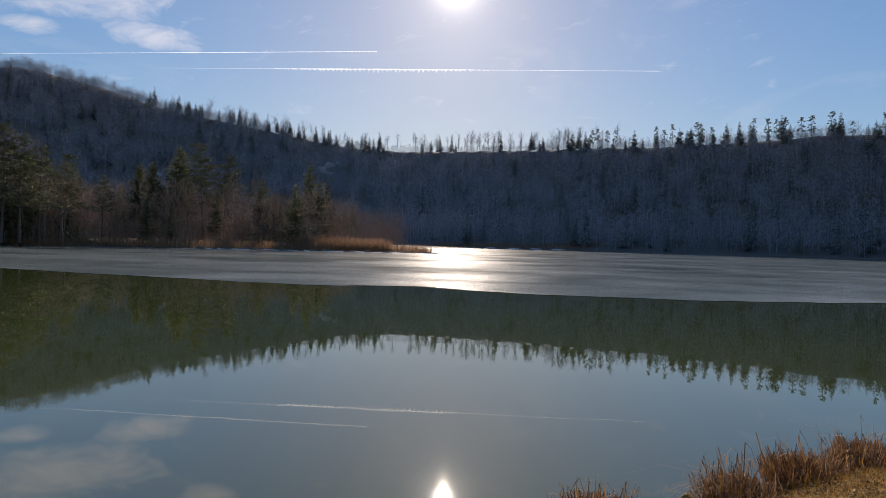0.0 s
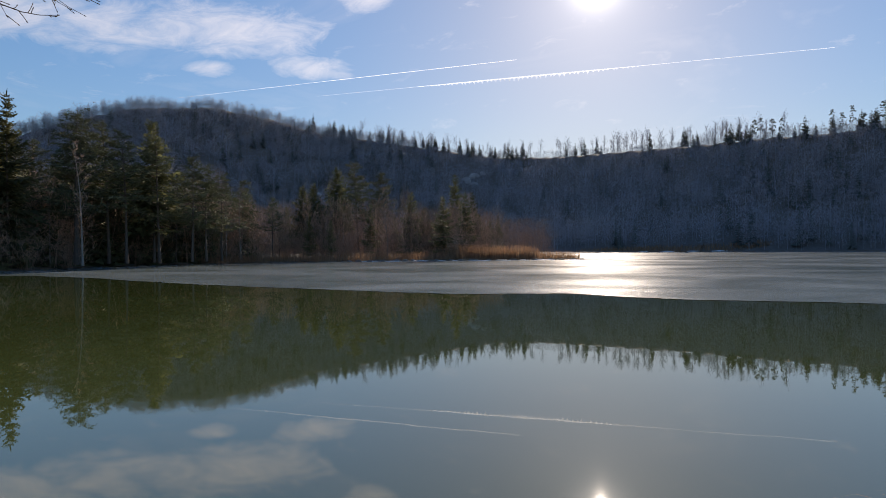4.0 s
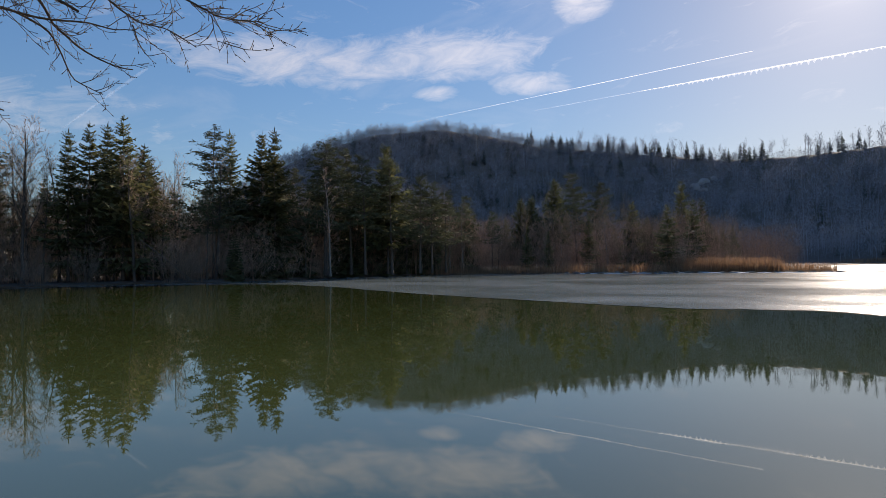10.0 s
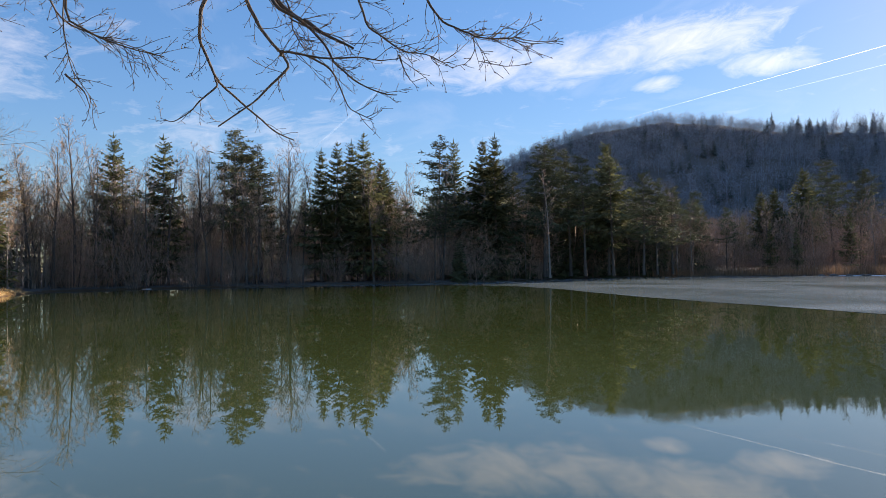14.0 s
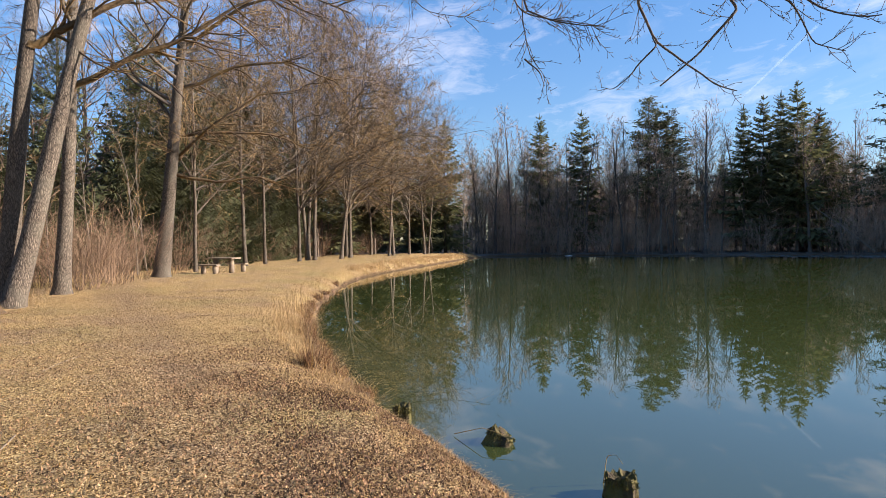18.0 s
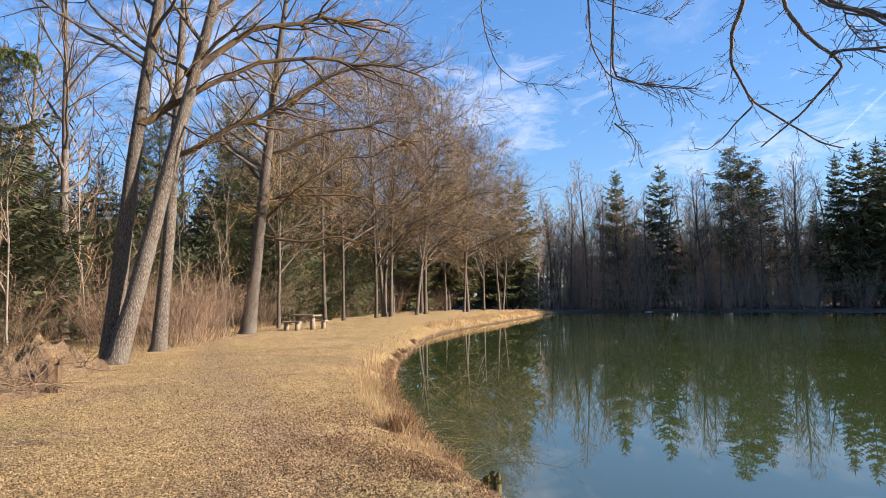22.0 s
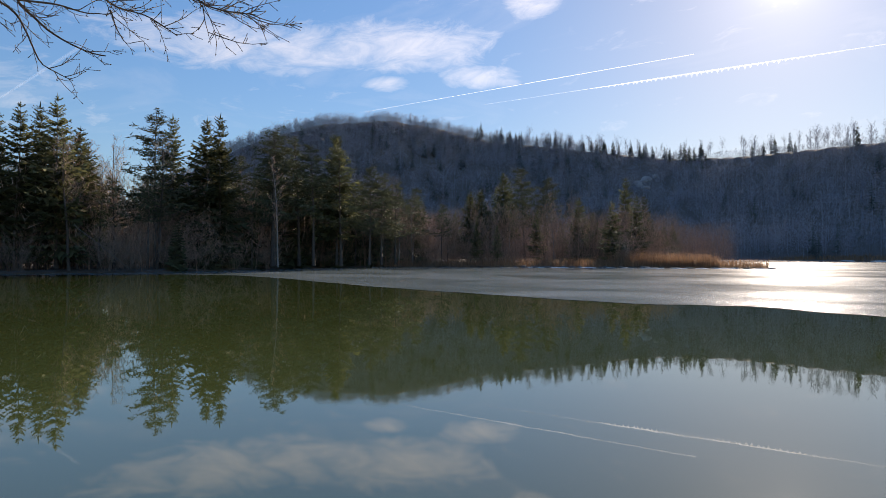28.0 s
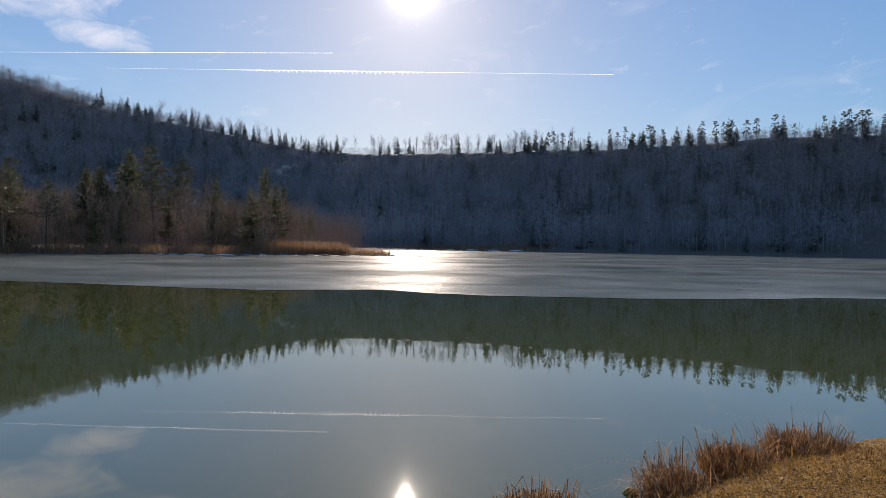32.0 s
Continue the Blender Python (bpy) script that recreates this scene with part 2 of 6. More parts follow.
WETWOOD = surface("wet_wood", (0.062, 0.042, 0.022), rough=0.8, bump=0.8, bump_scale=25, spread=0.5, wide=(0.12, 0.11, 0.018), coarse=5)
DEAD_GRASS = surface("dead_grass", (0.22, 0.15, 0.07), bump=1.0, bump_scale=28, spread=0.7, wide=(0.15, 0.095, 0.045), fine=24, coarse=1.6)
ROTTEN = surface("rotten_wood", (0.065, 0.04, 0.024), bump=0.9, bump_scale=22, spread=0.6, wide=(0.17, 0.10, 0.05), coarse=5, grain=0.4)
MOSS = surface("moss", (0.19, 0.15, 0.02), bump=0.8, bump_scale=60, spread=0.4, wide=(0.10, 0.09, 0.02), coarse=6)
LEAF_DARK = surface("wet_leaves", (0.20, 0.112, 0.058), spread=0.4, island=0.8, coarse=0.8, wide=(0.12, 0.066, 0.038), thin=0.1)
SNOW = surface("snow", (0.75, 0.77, 0.8), spread=0.08, bump=0.3, bump_scale=8)
STONE = surface("stone", (0.16, 0.15, 0.14), spread=0.4, bump=0.5, bump_scale=12)
CHALK = surface("pale_rock", (0.45, 0.44, 0.42), spread=0.4, bump=0.6, bump_scale=2, fine=1.2, coarse=0.2)
# Haze over the hills is painted here as paler, bluer twigs and needles.
HAZY_TWIG = surface("hazy_hill_twigs", (0.31, 0.32, 0.36), spread=0.12, island=0.15, fine=0.4, coarse=0.03, wide=(0.28, 0.29, 0.325), thin=0.08)
HAZY_NEEDLE = surface("hazy_hill_needles", (0.12, 0.14, 0.125), spread=0.3, island=0.25, fine=0.4, coarse=0.05, thin=0.35)


def ground_material():
    m = bpy.data.materials.new("dry_grass_ground")
    m.use_nodes = True
    t = m.node_tree
    p = t.nodes["Principled BSDF"]
    pos = node(t, "ShaderNodeTexCoord").outputs["Object"]
    blades = node(t, "ShaderNodeTexNoise", {"Vector": pos, "Scale": 56.0, "Detail": 6.0, "Roughness": 0.78}).outputs[0]
    patch = node(t, "ShaderNodeTexNoise", {"Vector": pos, "Scale": 0.8, "Detail": 5.0, "Roughness": 0.65}).outputs[0]
    warp = node(t, "ShaderNodeTexNoise", {"Vector": pos, "Scale": 18.0, "Detail": 3.0}).outputs[1]
    bent = node(t, "ShaderNodeVectorMath", {0: warp, 1: (0.05, 0.05, 0.0), 2: pos}, operation="MULTIPLY_ADD").outputs[0]
    leafy = node(t, "ShaderNodeTexVoronoi", {"Vector": bent, "Scale": 72.0, "Randomness": 1.0}, feature="F1")
    crumb = node(t, "ShaderNodeSeparateXYZ", {0: leafy.outputs["Color"]}).outputs[0]
    mix = calc(t, "ADD", calc(t, "MULTIPLY", blades, 0.68), calc(t, "MULTIPLY", crumb, 0.32))
    # Dark ends mix brown litter with painted shade between blades and leaves.
    straw = ramp(t, mix, (0.38, (0.085, 0.045, 0.018)), (0.46, (0.44, 0.275, 0.105)), (0.55, (0.70, 0.46, 0.185)), (0.64, (0.88, 0.66, 0.33)))
    brown = ramp(t, mix, (0.40, (0.05, 0.027, 0.015)), (0.49, (0.34, 0.205, 0.10)), (0.57, (0.58, 0.385, 0.205)), (0.65, (0.82, 0.61, 0.37)))
    green = ramp(t, mix, (0.40, (0.09, 0.06, 0.02)), (0.5, (0.43, 0.32, 0.11)), (0.64, (0.70, 0.54, 0.24)))
    col = mixc(t, ramp(t, patch, (0.46, 0.0), (0.6, 0.8)), straw, brown)
    patch2 = node(t, "ShaderNodeTexNoise", {"Vector": pos, "Scale": 0.37, "Detail": 4.0}).outputs[0]
    col = mixc(t, ramp(t, patch2, (0.48, 0.0), (0.64, 0.7)), col, green)
    # the trodden path: leaf-strewn brown along its middle
    flatpos = node(t, "ShaderNodeSeparateXYZ", {0: pos})
    line = calc(t, "MULTIPLY_ADD", flatpos.outputs[0], calc(t, "MULTIPLY_ADD", flatpos.outputs[0], 0.0014, 0.615), 0.95)
    off = calc(t, "ABSOLUTE", calc(t, "SUBTRACT", flatpos.outputs[1], line))
    off = calc(t, "MULTIPLY_ADD", calc(t, "SUBTRACT", patch, 0.5), 1.1, off)
    tread = calc(t, "MULTIPLY", ramp(t, calc(t, "MULTIPLY", off, 0.6), (0.1, 0.55), (0.6, 0.0)), ramp(t, flatpos.outputs[0], (0.0, 1.0), (0.01, 0.0)))
    col = mixc(t, tread, col, brown)
    # moss on the bank corner
    spot = node(t, "ShaderNodeVectorMath", {0: pos, 1: (3.2, 3.0, 0.7)}, operation="DISTANCE").outputs["Value"]
    moss = ramp(t, mix, (0.39, (0.025, 0.014, 0.006)), (0.49, (0.155, 0.082, 0.013)), (0.62, (0.36, 0.20, 0.045)))
    edge = calc(t, "MULTIPLY_ADD", calc(t, "SUBTRACT", patch, 0.5), 1.6, spot)
    col = mixc(t, ramp(t, calc(t, "MULTIPLY", edge, 0.16), (0.62, 0.9), (0.76, 0.0)), col, moss)
    # wooded ground far from the shore path: brown leaf floor
    xyz = node(t, "ShaderNodeSeparateXYZ", {0: pos})
    far = calc(t, "ADD", calc(t, "MULTIPLY", calc(t, "SUBTRACT", xyz.outputs[1], 12.0, clamp=True), 1.0),
               calc(t, "MULTIPLY", calc(t, "SUBTRACT", -82.0, xyz.outputs[0], clamp=True), 1.0), clamp=True)
    floor_col = ramp(t, patch, (0.3, (0.11, 0.098, 0.09)), (0.7, (0.18, 0.16, 0.145)))
    col = mixc(t, far, col, floor_col)
    # washed-out earth and mud along the waterline
    low = calc(t, "ADD", xyz.outputs[2], calc(t, "MULTIPLY", calc(t, "SUBTRACT", patch, 0.5), 0.5))
    col = mixc(t, ramp(t, low, (0.05, 1.0), (0.22, 0.0)), col, mixc(t, blades, (0.06, 0.038, 0.022), (0.24, 0.15, 0.08)))
    t.links.new(col, p.inputs["Base Color"])
    p.inputs["Roughness"].default_value = 0.95
    p.inputs["Specular IOR Level"].default_value = 0.15
    h = calc(t, "ADD", blades, calc(t, "MULTIPLY", leafy.outputs["Distance"], 0.6))
    t.links.new(node(t, "ShaderNodeBump", {"Height": h, "Strength": 1.0, "Distance": 0.05}).outputs[0], p.inputs["Normal"])
    return m


GROUND = ground_material()


def water_material():
    m = bpy.data.materials.new("lake_water")
    m.use_nodes = True
    t = m.node_tree
    p = t.nodes["Principled BSDF"]
    pos = node(t, "ShaderNodeTexCoord").outputs["Object"]
    n = node(t, "ShaderNodeTexNoise", {"Vector": pos, "Scale": 0.08, "Detail": 3.0}).outputs[0]
    t.links.new(ramp(t, n, (0.3, (0.035, 0.047, 0.015)), (0.7, (0.044, 0.058, 0.019))), p.inputs["Base Color"])
    p.inputs["Roughness"].default_value = 0.015
    p.inputs["IOR"].default_value = 1.9
    wave = node(t, "ShaderNodeTexNoise", {"Vector": pos, "Scale": 1.6, "Detail": 2.0}).outputs[0]
    t.links.new(node(t, "ShaderNodeBump", {"Height": wave, "Strength": 0.003, "Distance": 0.1}).outputs[0], p.inputs["Normal"])
    return m


def ice_material():
    m = bpy.data.materials.new("lake_ice")
    m.use_nodes = True
    t = m.node_tree
    p = t.nodes["Principled BSDF"]
    pos = node(t, "ShaderNodeTexCoord").outputs["Object"]
    stretched = node(t, "ShaderNodeVectorMath", {0: pos, 1: (0.6, 1.0, 1.0)}, operation="MULTIPLY").outputs[0]
    n = node(t, "ShaderNodeTexNoise", {"Vector": stretched, "Scale": 0.12, "Detail": 7.0, "Roughness": 0.6, "Distortion": 0.6}).outputs[0]
    spots = node(t, "ShaderNodeTexNoise", {"Vector": pos, "Scale": 1.7, "Detail": 6.0, "Roughness": 0.7}).outputs[0]
    col = ramp(t, n, (0.3, (0.066, 0.09, 0.086)), (0.5, (0.12, 0.147, 0.148)), (0.72, (0.195, 0.226, 0.236)))
    col = mixc(t, ramp(t, spots, (0.62, 0.0), (0.8, 0.5)), col, (0.6, 0.63, 0.65))
    t.links.new(col, p.inputs["Base Color"])
    t.links.new(ramp(t, n, (0.3, 0.11), (0.7, 0.19)), p.inputs["Roughness"])
    p.inputs["IOR"].default_value = 1.31
    p.inputs["Specular IOR Level"].default_value = 0.14
    b = node(t, "ShaderNodeTexNoise", {"Vector": pos, "Scale": 9.0, "Detail": 7.0, "Roughness": 0.78}).outputs[0]
    t.links.new(node(t, "ShaderNodeBump", {"Height": b, "Strength": 0.46, "Distance": 0.02}).outputs[0], p.inputs["Normal"])
    return m


def trail_material(name, amount, scale):
    m = bpy.data.materials.new(name)
    m.use_nodes = True
    t = m.node_tree
    t.nodes.clear()
    pos = node(t, "ShaderNodeTexCoord").outputs["Object"]
    n = node(t, "ShaderNodeTexNoise", {"Vector": pos, "Scale": scale, "Detail": 4.0}).outputs[0]
    lit = node(t, "ShaderNodeBsdfTranslucent", {"Color": (0.95, 0.95, 0.95, 1)})
    lit2 = node(t, "ShaderNodeBsdfDiffuse", {"Color": (0.95, 0.95, 0.95, 1)})
    both = node(t, "ShaderNodeAddShader", {0: lit.outputs[0], 1: lit2.outputs[0]})
    clear = node(t, "ShaderNodeBsdfTransparent")
    f = calc(t, "MULTIPLY", ramp(t, n, (0.3, 0.5), (0.65, 1.0)), amount)
    mx = node(t, "ShaderNodeMixShader", {0: f, 1: clear.outputs[0], 2: both.outputs[0]})
    node(t, "ShaderNodeOutputMaterial", {0: mx.outputs[0]})
    return m


# ---------------------------------------------------------------- mesh helpers
class Geo:
    """Collects triangles."""

    def __init__(self):
        self.v, self.f = [], []

    def tri(self, a, b, c):
        i = len(self.v)
        self.v += [a, b, c]
        self.f.append((i, i + 1, i + 2))

    def quad(self, a, b, c, d):
        i = len(self.v)
        self.v += [a, b, c, d]
        self.f += [(i, i + 1, i + 2), (i, i + 2, i + 3)]

    def tube(self, pts, radii, sides=5, cap=False):
        base = len(self.v)
        pts = [Vector(p) for p in pts]
        n = len(pts)
        for k, p in enumerate(pts):
            d = (pts[min(k + 1, n - 1)] - pts[max(k - 1, 0)]).normalized()
            ref = Vector((1, 0, 0)) if abs(d.x) < 0.8 else Vector((0, 1, 0))
            a = d.cross(ref).normalized()
            b = d.cross(a)
            for s in range(sides):
                w = 2 * math.pi * s / sides
                self.v.append(tuple(p + (a * math.cos(w) + b * math.sin(w)) * radii[k]))
        for k in range(n - 1):
            for s in range(sides):
                i, j = base + k * sides + s, base + k * sides + (s + 1) % sides
                self.f += [(i, j, j + sides), (i, j + sides, i + sides)]
        if cap:
            for start, flip in ((base, True), (base + (n - 1) * sides, False)):
                for s in range(1, sides - 1):
                    q = (start, start + s, start + s + 1)
                    self.f.append(q[::-1] if flip else q)

    def box(self, c, size, rot=None):
        m = rot or Matrix.Identity(3)
        c = Vector(c)
        k = [c + m @ Vector((sx * size[0] / 2, sy * size[1] / 2, sz * size[2] / 2)) for sz in (-1, 1) for sy in (-1, 1) for sx in (-1, 1)]
        for a, b, d, e in ((0, 2, 3, 1), (4, 5, 7, 6), (0, 1, 5, 4), (2, 6, 7, 3), (0, 4, 6, 2), (1, 3, 7, 5)):
            self.quad(tuple(k[a]), tuple(k[b]), tuple(k[d]), tuple(k[e]))

    def arrays(self):
        return np.array(self.v, dtype=np.float32).reshape(-1, 3), np.array(self.f, dtype=np.int32).reshape(-1, 3)


def mesh_np(name, v, f, material, smooth=False):
    me = bpy.data.meshes.new(name)
    me.vertices.add(len(v))
    me.vertices.foreach_set("co", np.ascontiguousarray(v, dtype=np.float32).ravel())
    n = f.shape[1]
    me.loops.add(len(f) * n)
    me.loops.foreach_set("vertex_index", np.ascontiguousarray(f, dtype=np.int32).ravel())
    me.polygons.add(len(f))
    me.polygons.foreach_set("loop_start", np.arange(0, len(f) * n, n, dtype=np.int32))
    me.update(calc_edges=True)
    me.validate()
    if smooth:
        me.shade_smooth()
    me.materials.append(material)
    return me


def part(name, geo, material, parent, label="", smooth=False):
    """Links a Geo as one mesh object under a thing or a part."""
    ob = new(name, mesh_np(name, *geo.arrays(), material, smooth))
    ob.parent = parent
    if label:
        tagged(ob, label)
    return ob


def scatter(rng, v, f, places):
    """One array of many turned and scaled copies of a small mesh: places is rows of x, y, z, turn, width, height."""
    places = np.asarray(places, dtype=np.float32)
    c, s = np.cos(places[:, 3]), np.sin(places[:, 3])
    out = np.empty((len(places), len(v), 3), np.float32)
    out[:, :, 0] = places[:, None, 0] + places[:, None, 4] * (c[:, None] * v[None, :, 0] - s[:, None] * v[None, :, 1])
    out[:, :, 1] = places[:, None, 1] + places[:, None, 4] * (s[:, None] * v[None, :, 0] + c[:, None] * v[None, :, 1])
    out[:, :, 2] = places[:, None, 2] + places[:, None, 5] * v[None, :, 2]
    faces = f[None] + (np.arange(len(places)) * len(v))[:, None, None]
    return out.reshape(-1, 3), faces.reshape(-1, f.shape[1])


# ---------------------------------------------------------------- ground
SHORE = [(60, 9), (25, 8), (8, 7), (3.6, 5.7), (2.3, 4.9), (1.5, 4.5), (0.7, 4.2), (0.0, 3.2), (-0.9, 2.3), (-2.3, 1.7), (-3.8, 1.0), (-5.3, 0.3),
         (-6.4, -0.2), (-7.6, -0.9), (-10, -2.0), (-14.2, -3.3), (-20, -4.5), (-29, -5.4), (-38, -5.5), (-48, -4), (-62, -1), (-77, 2), (-80, 3.6),
         (-85, 5), (-85.5, 9), (-82, 20), (-76, 32), (-72, 42), (-65.5, 50), (-66, 62), (-66, 76), (-60, 89), (-46, 98), (-30, 101), (-13, 107),
         (-1, 107.5), (-6, 114), (-16, 130), (-14, 175), (10, 226), (42, 240), (76, 222), (105, 208), (140, 199), (172, 196), (200, 150), (150, 60)]


def smooth_loop(pts, steps):
    p = np.array(pts, dtype=float)
    a, b, c, d = np.roll(p, 1, 0), p, np.roll(p, -1, 0), np.roll(p, -2, 0)
    out = []
    for s in np.arange(steps) / steps:
        out.append(0.5 * (2 * b + (c - a) * s + (2 * a - 5 * b + 4 * c - d) * s * s + (3 * b - a - 3 * c + d) * s ** 3))
    return np.stack(out, 1).reshape(-1, 2)


LOOP = smooth_loop(SHORE, 4)


def shore_distance(x, y):
    """Metres to the shoreline: positive on land, negative in the lake."""
    x, y = np.asarray(x, dtype=float), np.asarray(y, dtype=float)
    best = np.full(x.shape, 1e18)
    inside = np.zeros(x.shape, bool)
    n = len(LOOP)
    for i in range(n):
        ax, ay = LOOP[i]
        bx, by = LOOP[(i + 1) % n]
        ex, ey = bx - ax, by - ay
        s = np.clip(((x - ax) * ex + (y - ay) * ey) / (ex * ex + ey * ey + 1e-12), 0, 1)
        best = np.minimum(best, (x - ax - s * ex) ** 2 + (y - ay - s * ey) ** 2)
        if ay != by:
            cross = ((ay > y) != (by > y)) & (x < (bx - ax) * (y - ay) / (by - ay) + ax)
            inside ^= cross
    return np.where(inside, -1, 1) * np.sqrt(best)


AZ_K = np.array([-180, -120, -90, -60, -40, -30, -22, -16, -8, -2, 3, 9, 14, 20, 25, 29, 34, 40, 45, 50, 56, 70, 180])
RIDGE_EL = np.array([0, 0, 3.5, 7.2, 8.9, 8.95, 8.8, 8.6, 8.5, 8.4, 8.3, 8.5, 8.95, 9.8, 10.6, 11.45, 12.2, 11.7, 10.15, 7.8, 3, 0, 0])
RIDGE_R = np.array([300, 300, 300, 300, 305, 310, 315, 325, 345, 360, 375, 400, 410, 410, 400, 390, 370, 350, 330, 310, 300, 300, 300])
FOOT_R = np.array([200, 200, 230, 250, 250, 245, 240, 238, 240, 240, 245, 255, 260, 260, 255, 250, 240, 225, 210, 200, 190, 180, 200])


def wobble(x, y, s):
    return (np.sin(x * s + 1.3 * np.sin(y * s * 0.7)) + np.sin(y * s * 1.17 + 2.1 + 1.1 * np.sin(x * s * 0.83)) + np.sin((x + y) * s * 0.61 + 0.7)) / 3


def ground_z(x, y):
    x, y = np.asarray(x, dtype=float), np.asarray(y, dtype=float)
    sd = shore_distance(x, y)
    r = np.hypot(x, y)
    a = np.degrees(np.arctan2(-x, y))
    top = np.interp(a, AZ_K, RIDGE_R) * np.tan(np.radians(np.interp(a, AZ_K, RIDGE_EL)))
    top = np.where(top > 1, top + 2.2, top)
    foot, ridge = np.interp(a, AZ_K, FOOT_R), np.interp(a, AZ_K, RIDGE_R)
    s = np.clip((r - foot) / (ridge - foot), 0, 1)
    hill = top * (s ** 1.65 * (1 - 0.15 * s) / 0.85) - np.clip(r - ridge, 0, 800) * 0.10 * (top > 1)
    hill = np.maximum(hill, 0) + wobble(x, y, 0.05) * 1.5 * s
    near = np.clip((12 - y) / 4, 0, 1) * np.clip((x + 84) / 4, 0, 1)
    bank = (0.22 + 0.38 * near) * (1 - np.exp(-np.maximum(sd, 0) / 0.55)) + 0.10 * np.clip((sd - 1) / 6, 0, 1)
    bumps = 0.035 * wobble(x, y, 2.3) + 0.02 * wobble(x, y, 6.1) + 0.05 * wobble(x, y, 0.5)
    bumps = bumps * np.clip(sd / 0.6, 0, 1)
    return np.where(sd > 0, bank + bumps + hill * np.clip(sd / 10, 0, 1), np.maximum(sd * 0.5, -1.6))


def gz(x, y):
    return float(ground_z(np.array([x]), np.array([y]))[0])


def build_ground():
    turns = 500
    ang = np.arange(turns) * 2 * np.pi / turns
    rad = np.concatenate([np.geomspace(0.35, 135, 118), np.linspace(140, 440, 66), np.geomspace(460, 2600, 12)])
    rings = len(rad)
    cx, cy = -2.5, 0.0
    x = cx + rad[:, None] * np.cos(ang)[None]
    y = cy + rad[:, None] * np.sin(ang)[None]
    z = ground_z(x.ravel(), y.ravel())
    v = np.stack([x.ravel(), y.ravel(), z], 1)
    i = np.arange(rings - 1)[:, None] * turns + np.arange(turns)[None]
    j = np.arange(rings - 1)[:, None] * turns + (np.arange(turns)[None] + 1) % turns
    f = np.stack([i.ravel(), j.ravel(), (j + turns).ravel(), (i + turns).ravel()], 1)[:, ::-1]
    v = np.vstack([v, [[cx, cy, gz(cx, cy)]]])
    ob = new("ground", mesh_np("ground", v, f, GROUND, True))
    hub = len(v) - 1
    cap = mesh_np("ground_hub", np.vstack([v[:turns], v[hub:]]), np.array([(turns, k, (k + 1) % turns) for k in range(turns)]), ob.data.materials[0], True)
    bm = bmesh.new()
    bm.from_mesh(ob.data)
    bm.from_mesh(cap)
    bmesh.ops.remove_doubles(bm, verts=[w for w in bm.verts if (w.co.xy - Vector((cx, cy))).length < 0.5], dist=1e-4)
    bm.to_mesh(ob.data)
    bm.free()
    bpy.data.meshes.remove(cap)
    tagged(ob, "dry winter grass and leaf-strewn ground round a lake, rising to wooded hills", "ground", kind="structure")


build_ground()


def sheet(name, pts, z, material):
    ring = [Vector((x, y, z)) for x, y in pts]
    tris = np.array(tessellate_polygon([ring]), dtype=np.int32)
    v = np.array([tuple(p) for p in ring])
    a, b, c = v[tris[:, 0]], v[tris[:, 1]], v[tris[:, 2]]
    down = np.cross(b - a, c - a)[:, 2] < 0
    tris[down] = tris[down][:, ::-1]
    return new(name, mesh_np(name, v, tris, material))


water = sheet("water", [(-120, -30), (230, -30), (230, 270), (-120, 270)], 0.0, water_material())
tagged(water, "still green lake water mirroring the woods and sky", "lake", kind="structure")
ICE_EDGE = [(-92, 13), (-86.5, 19.5), (-77.2, 27.2), (-67.5, 35.5), (-60, 43), (-52, 45.5), (-42, 43), (-25, 35), (-14, 31), (-6.4, 28.8), (-1.3, 29.3), (4, 26.7), (12.5, 25.9),
            (19.3, 26.8), (40, 30), (90, 60)]
rng = np.random.default_rng(5)
edge = smooth_loop(ICE_EDGE, 12)[:12 * (len(ICE_EDGE) - 2)]
edge[:, 1] += np.interp(np.arange(len(edge)), np.arange(0, len(edge), 3), rng.normal(0, 0.16, len(range(0, len(edge), 3)))) + rng.normal(0, 0.03, len(edge))
edge = [tuple(p) for p in edge[6:]] + [(200, 140), (220, 262), (-40, 262), (-110, 150), (-110, 20)]
ice = sheet("ice", edge, 0.012, ice_material())
tagged(ice, "thin grey-white ice sheet covering the far half of the lake", "ice", kind="structure")


# ---------------------------------------------------------------- trees
def unit(rng):
    v = rng.normal(size=3)
    return Vector(v / np.linalg.norm(v))


def limb_path(rng, p, d, length, steps, wander, lift):
    """A bent line of points from p along d; lift > 0 turns it upwards, < 0 lets it droop."""
    pts = [Vector(p)]
    d = Vector(d).normalized()
    for _ in range(steps):
        d = (d + unit(rng) * wander + Vector((0, 0, lift))).normalized()
        pts.append(pts[-1] + d * (length / steps))
    return pts


def along(pts, s):
    k = min(int(s * (len(pts) - 1)), len(pts) - 2)
    w = s * (len(pts) - 1) - k
    return pts[k].lerp(pts[k + 1], w), (pts[k + 1] - pts[k]).normalized()


def side_way(rng, d, angle):
    """A direction turned away from d by an angle, to a random side."""
    a = d.cross(unit(rng)).normalized()
    return (d * math.cos(angle) + a * math.sin(angle)).normalized()


def spike(geo, rng, p, d, length, width):
    side = d.cross(unit(rng)).normalized() * (width / 2)
    bend = p + d * length + unit(rng) * length * 0.12
    geo.tri(tuple(p - side), tuple(p + side), tuple(bend))


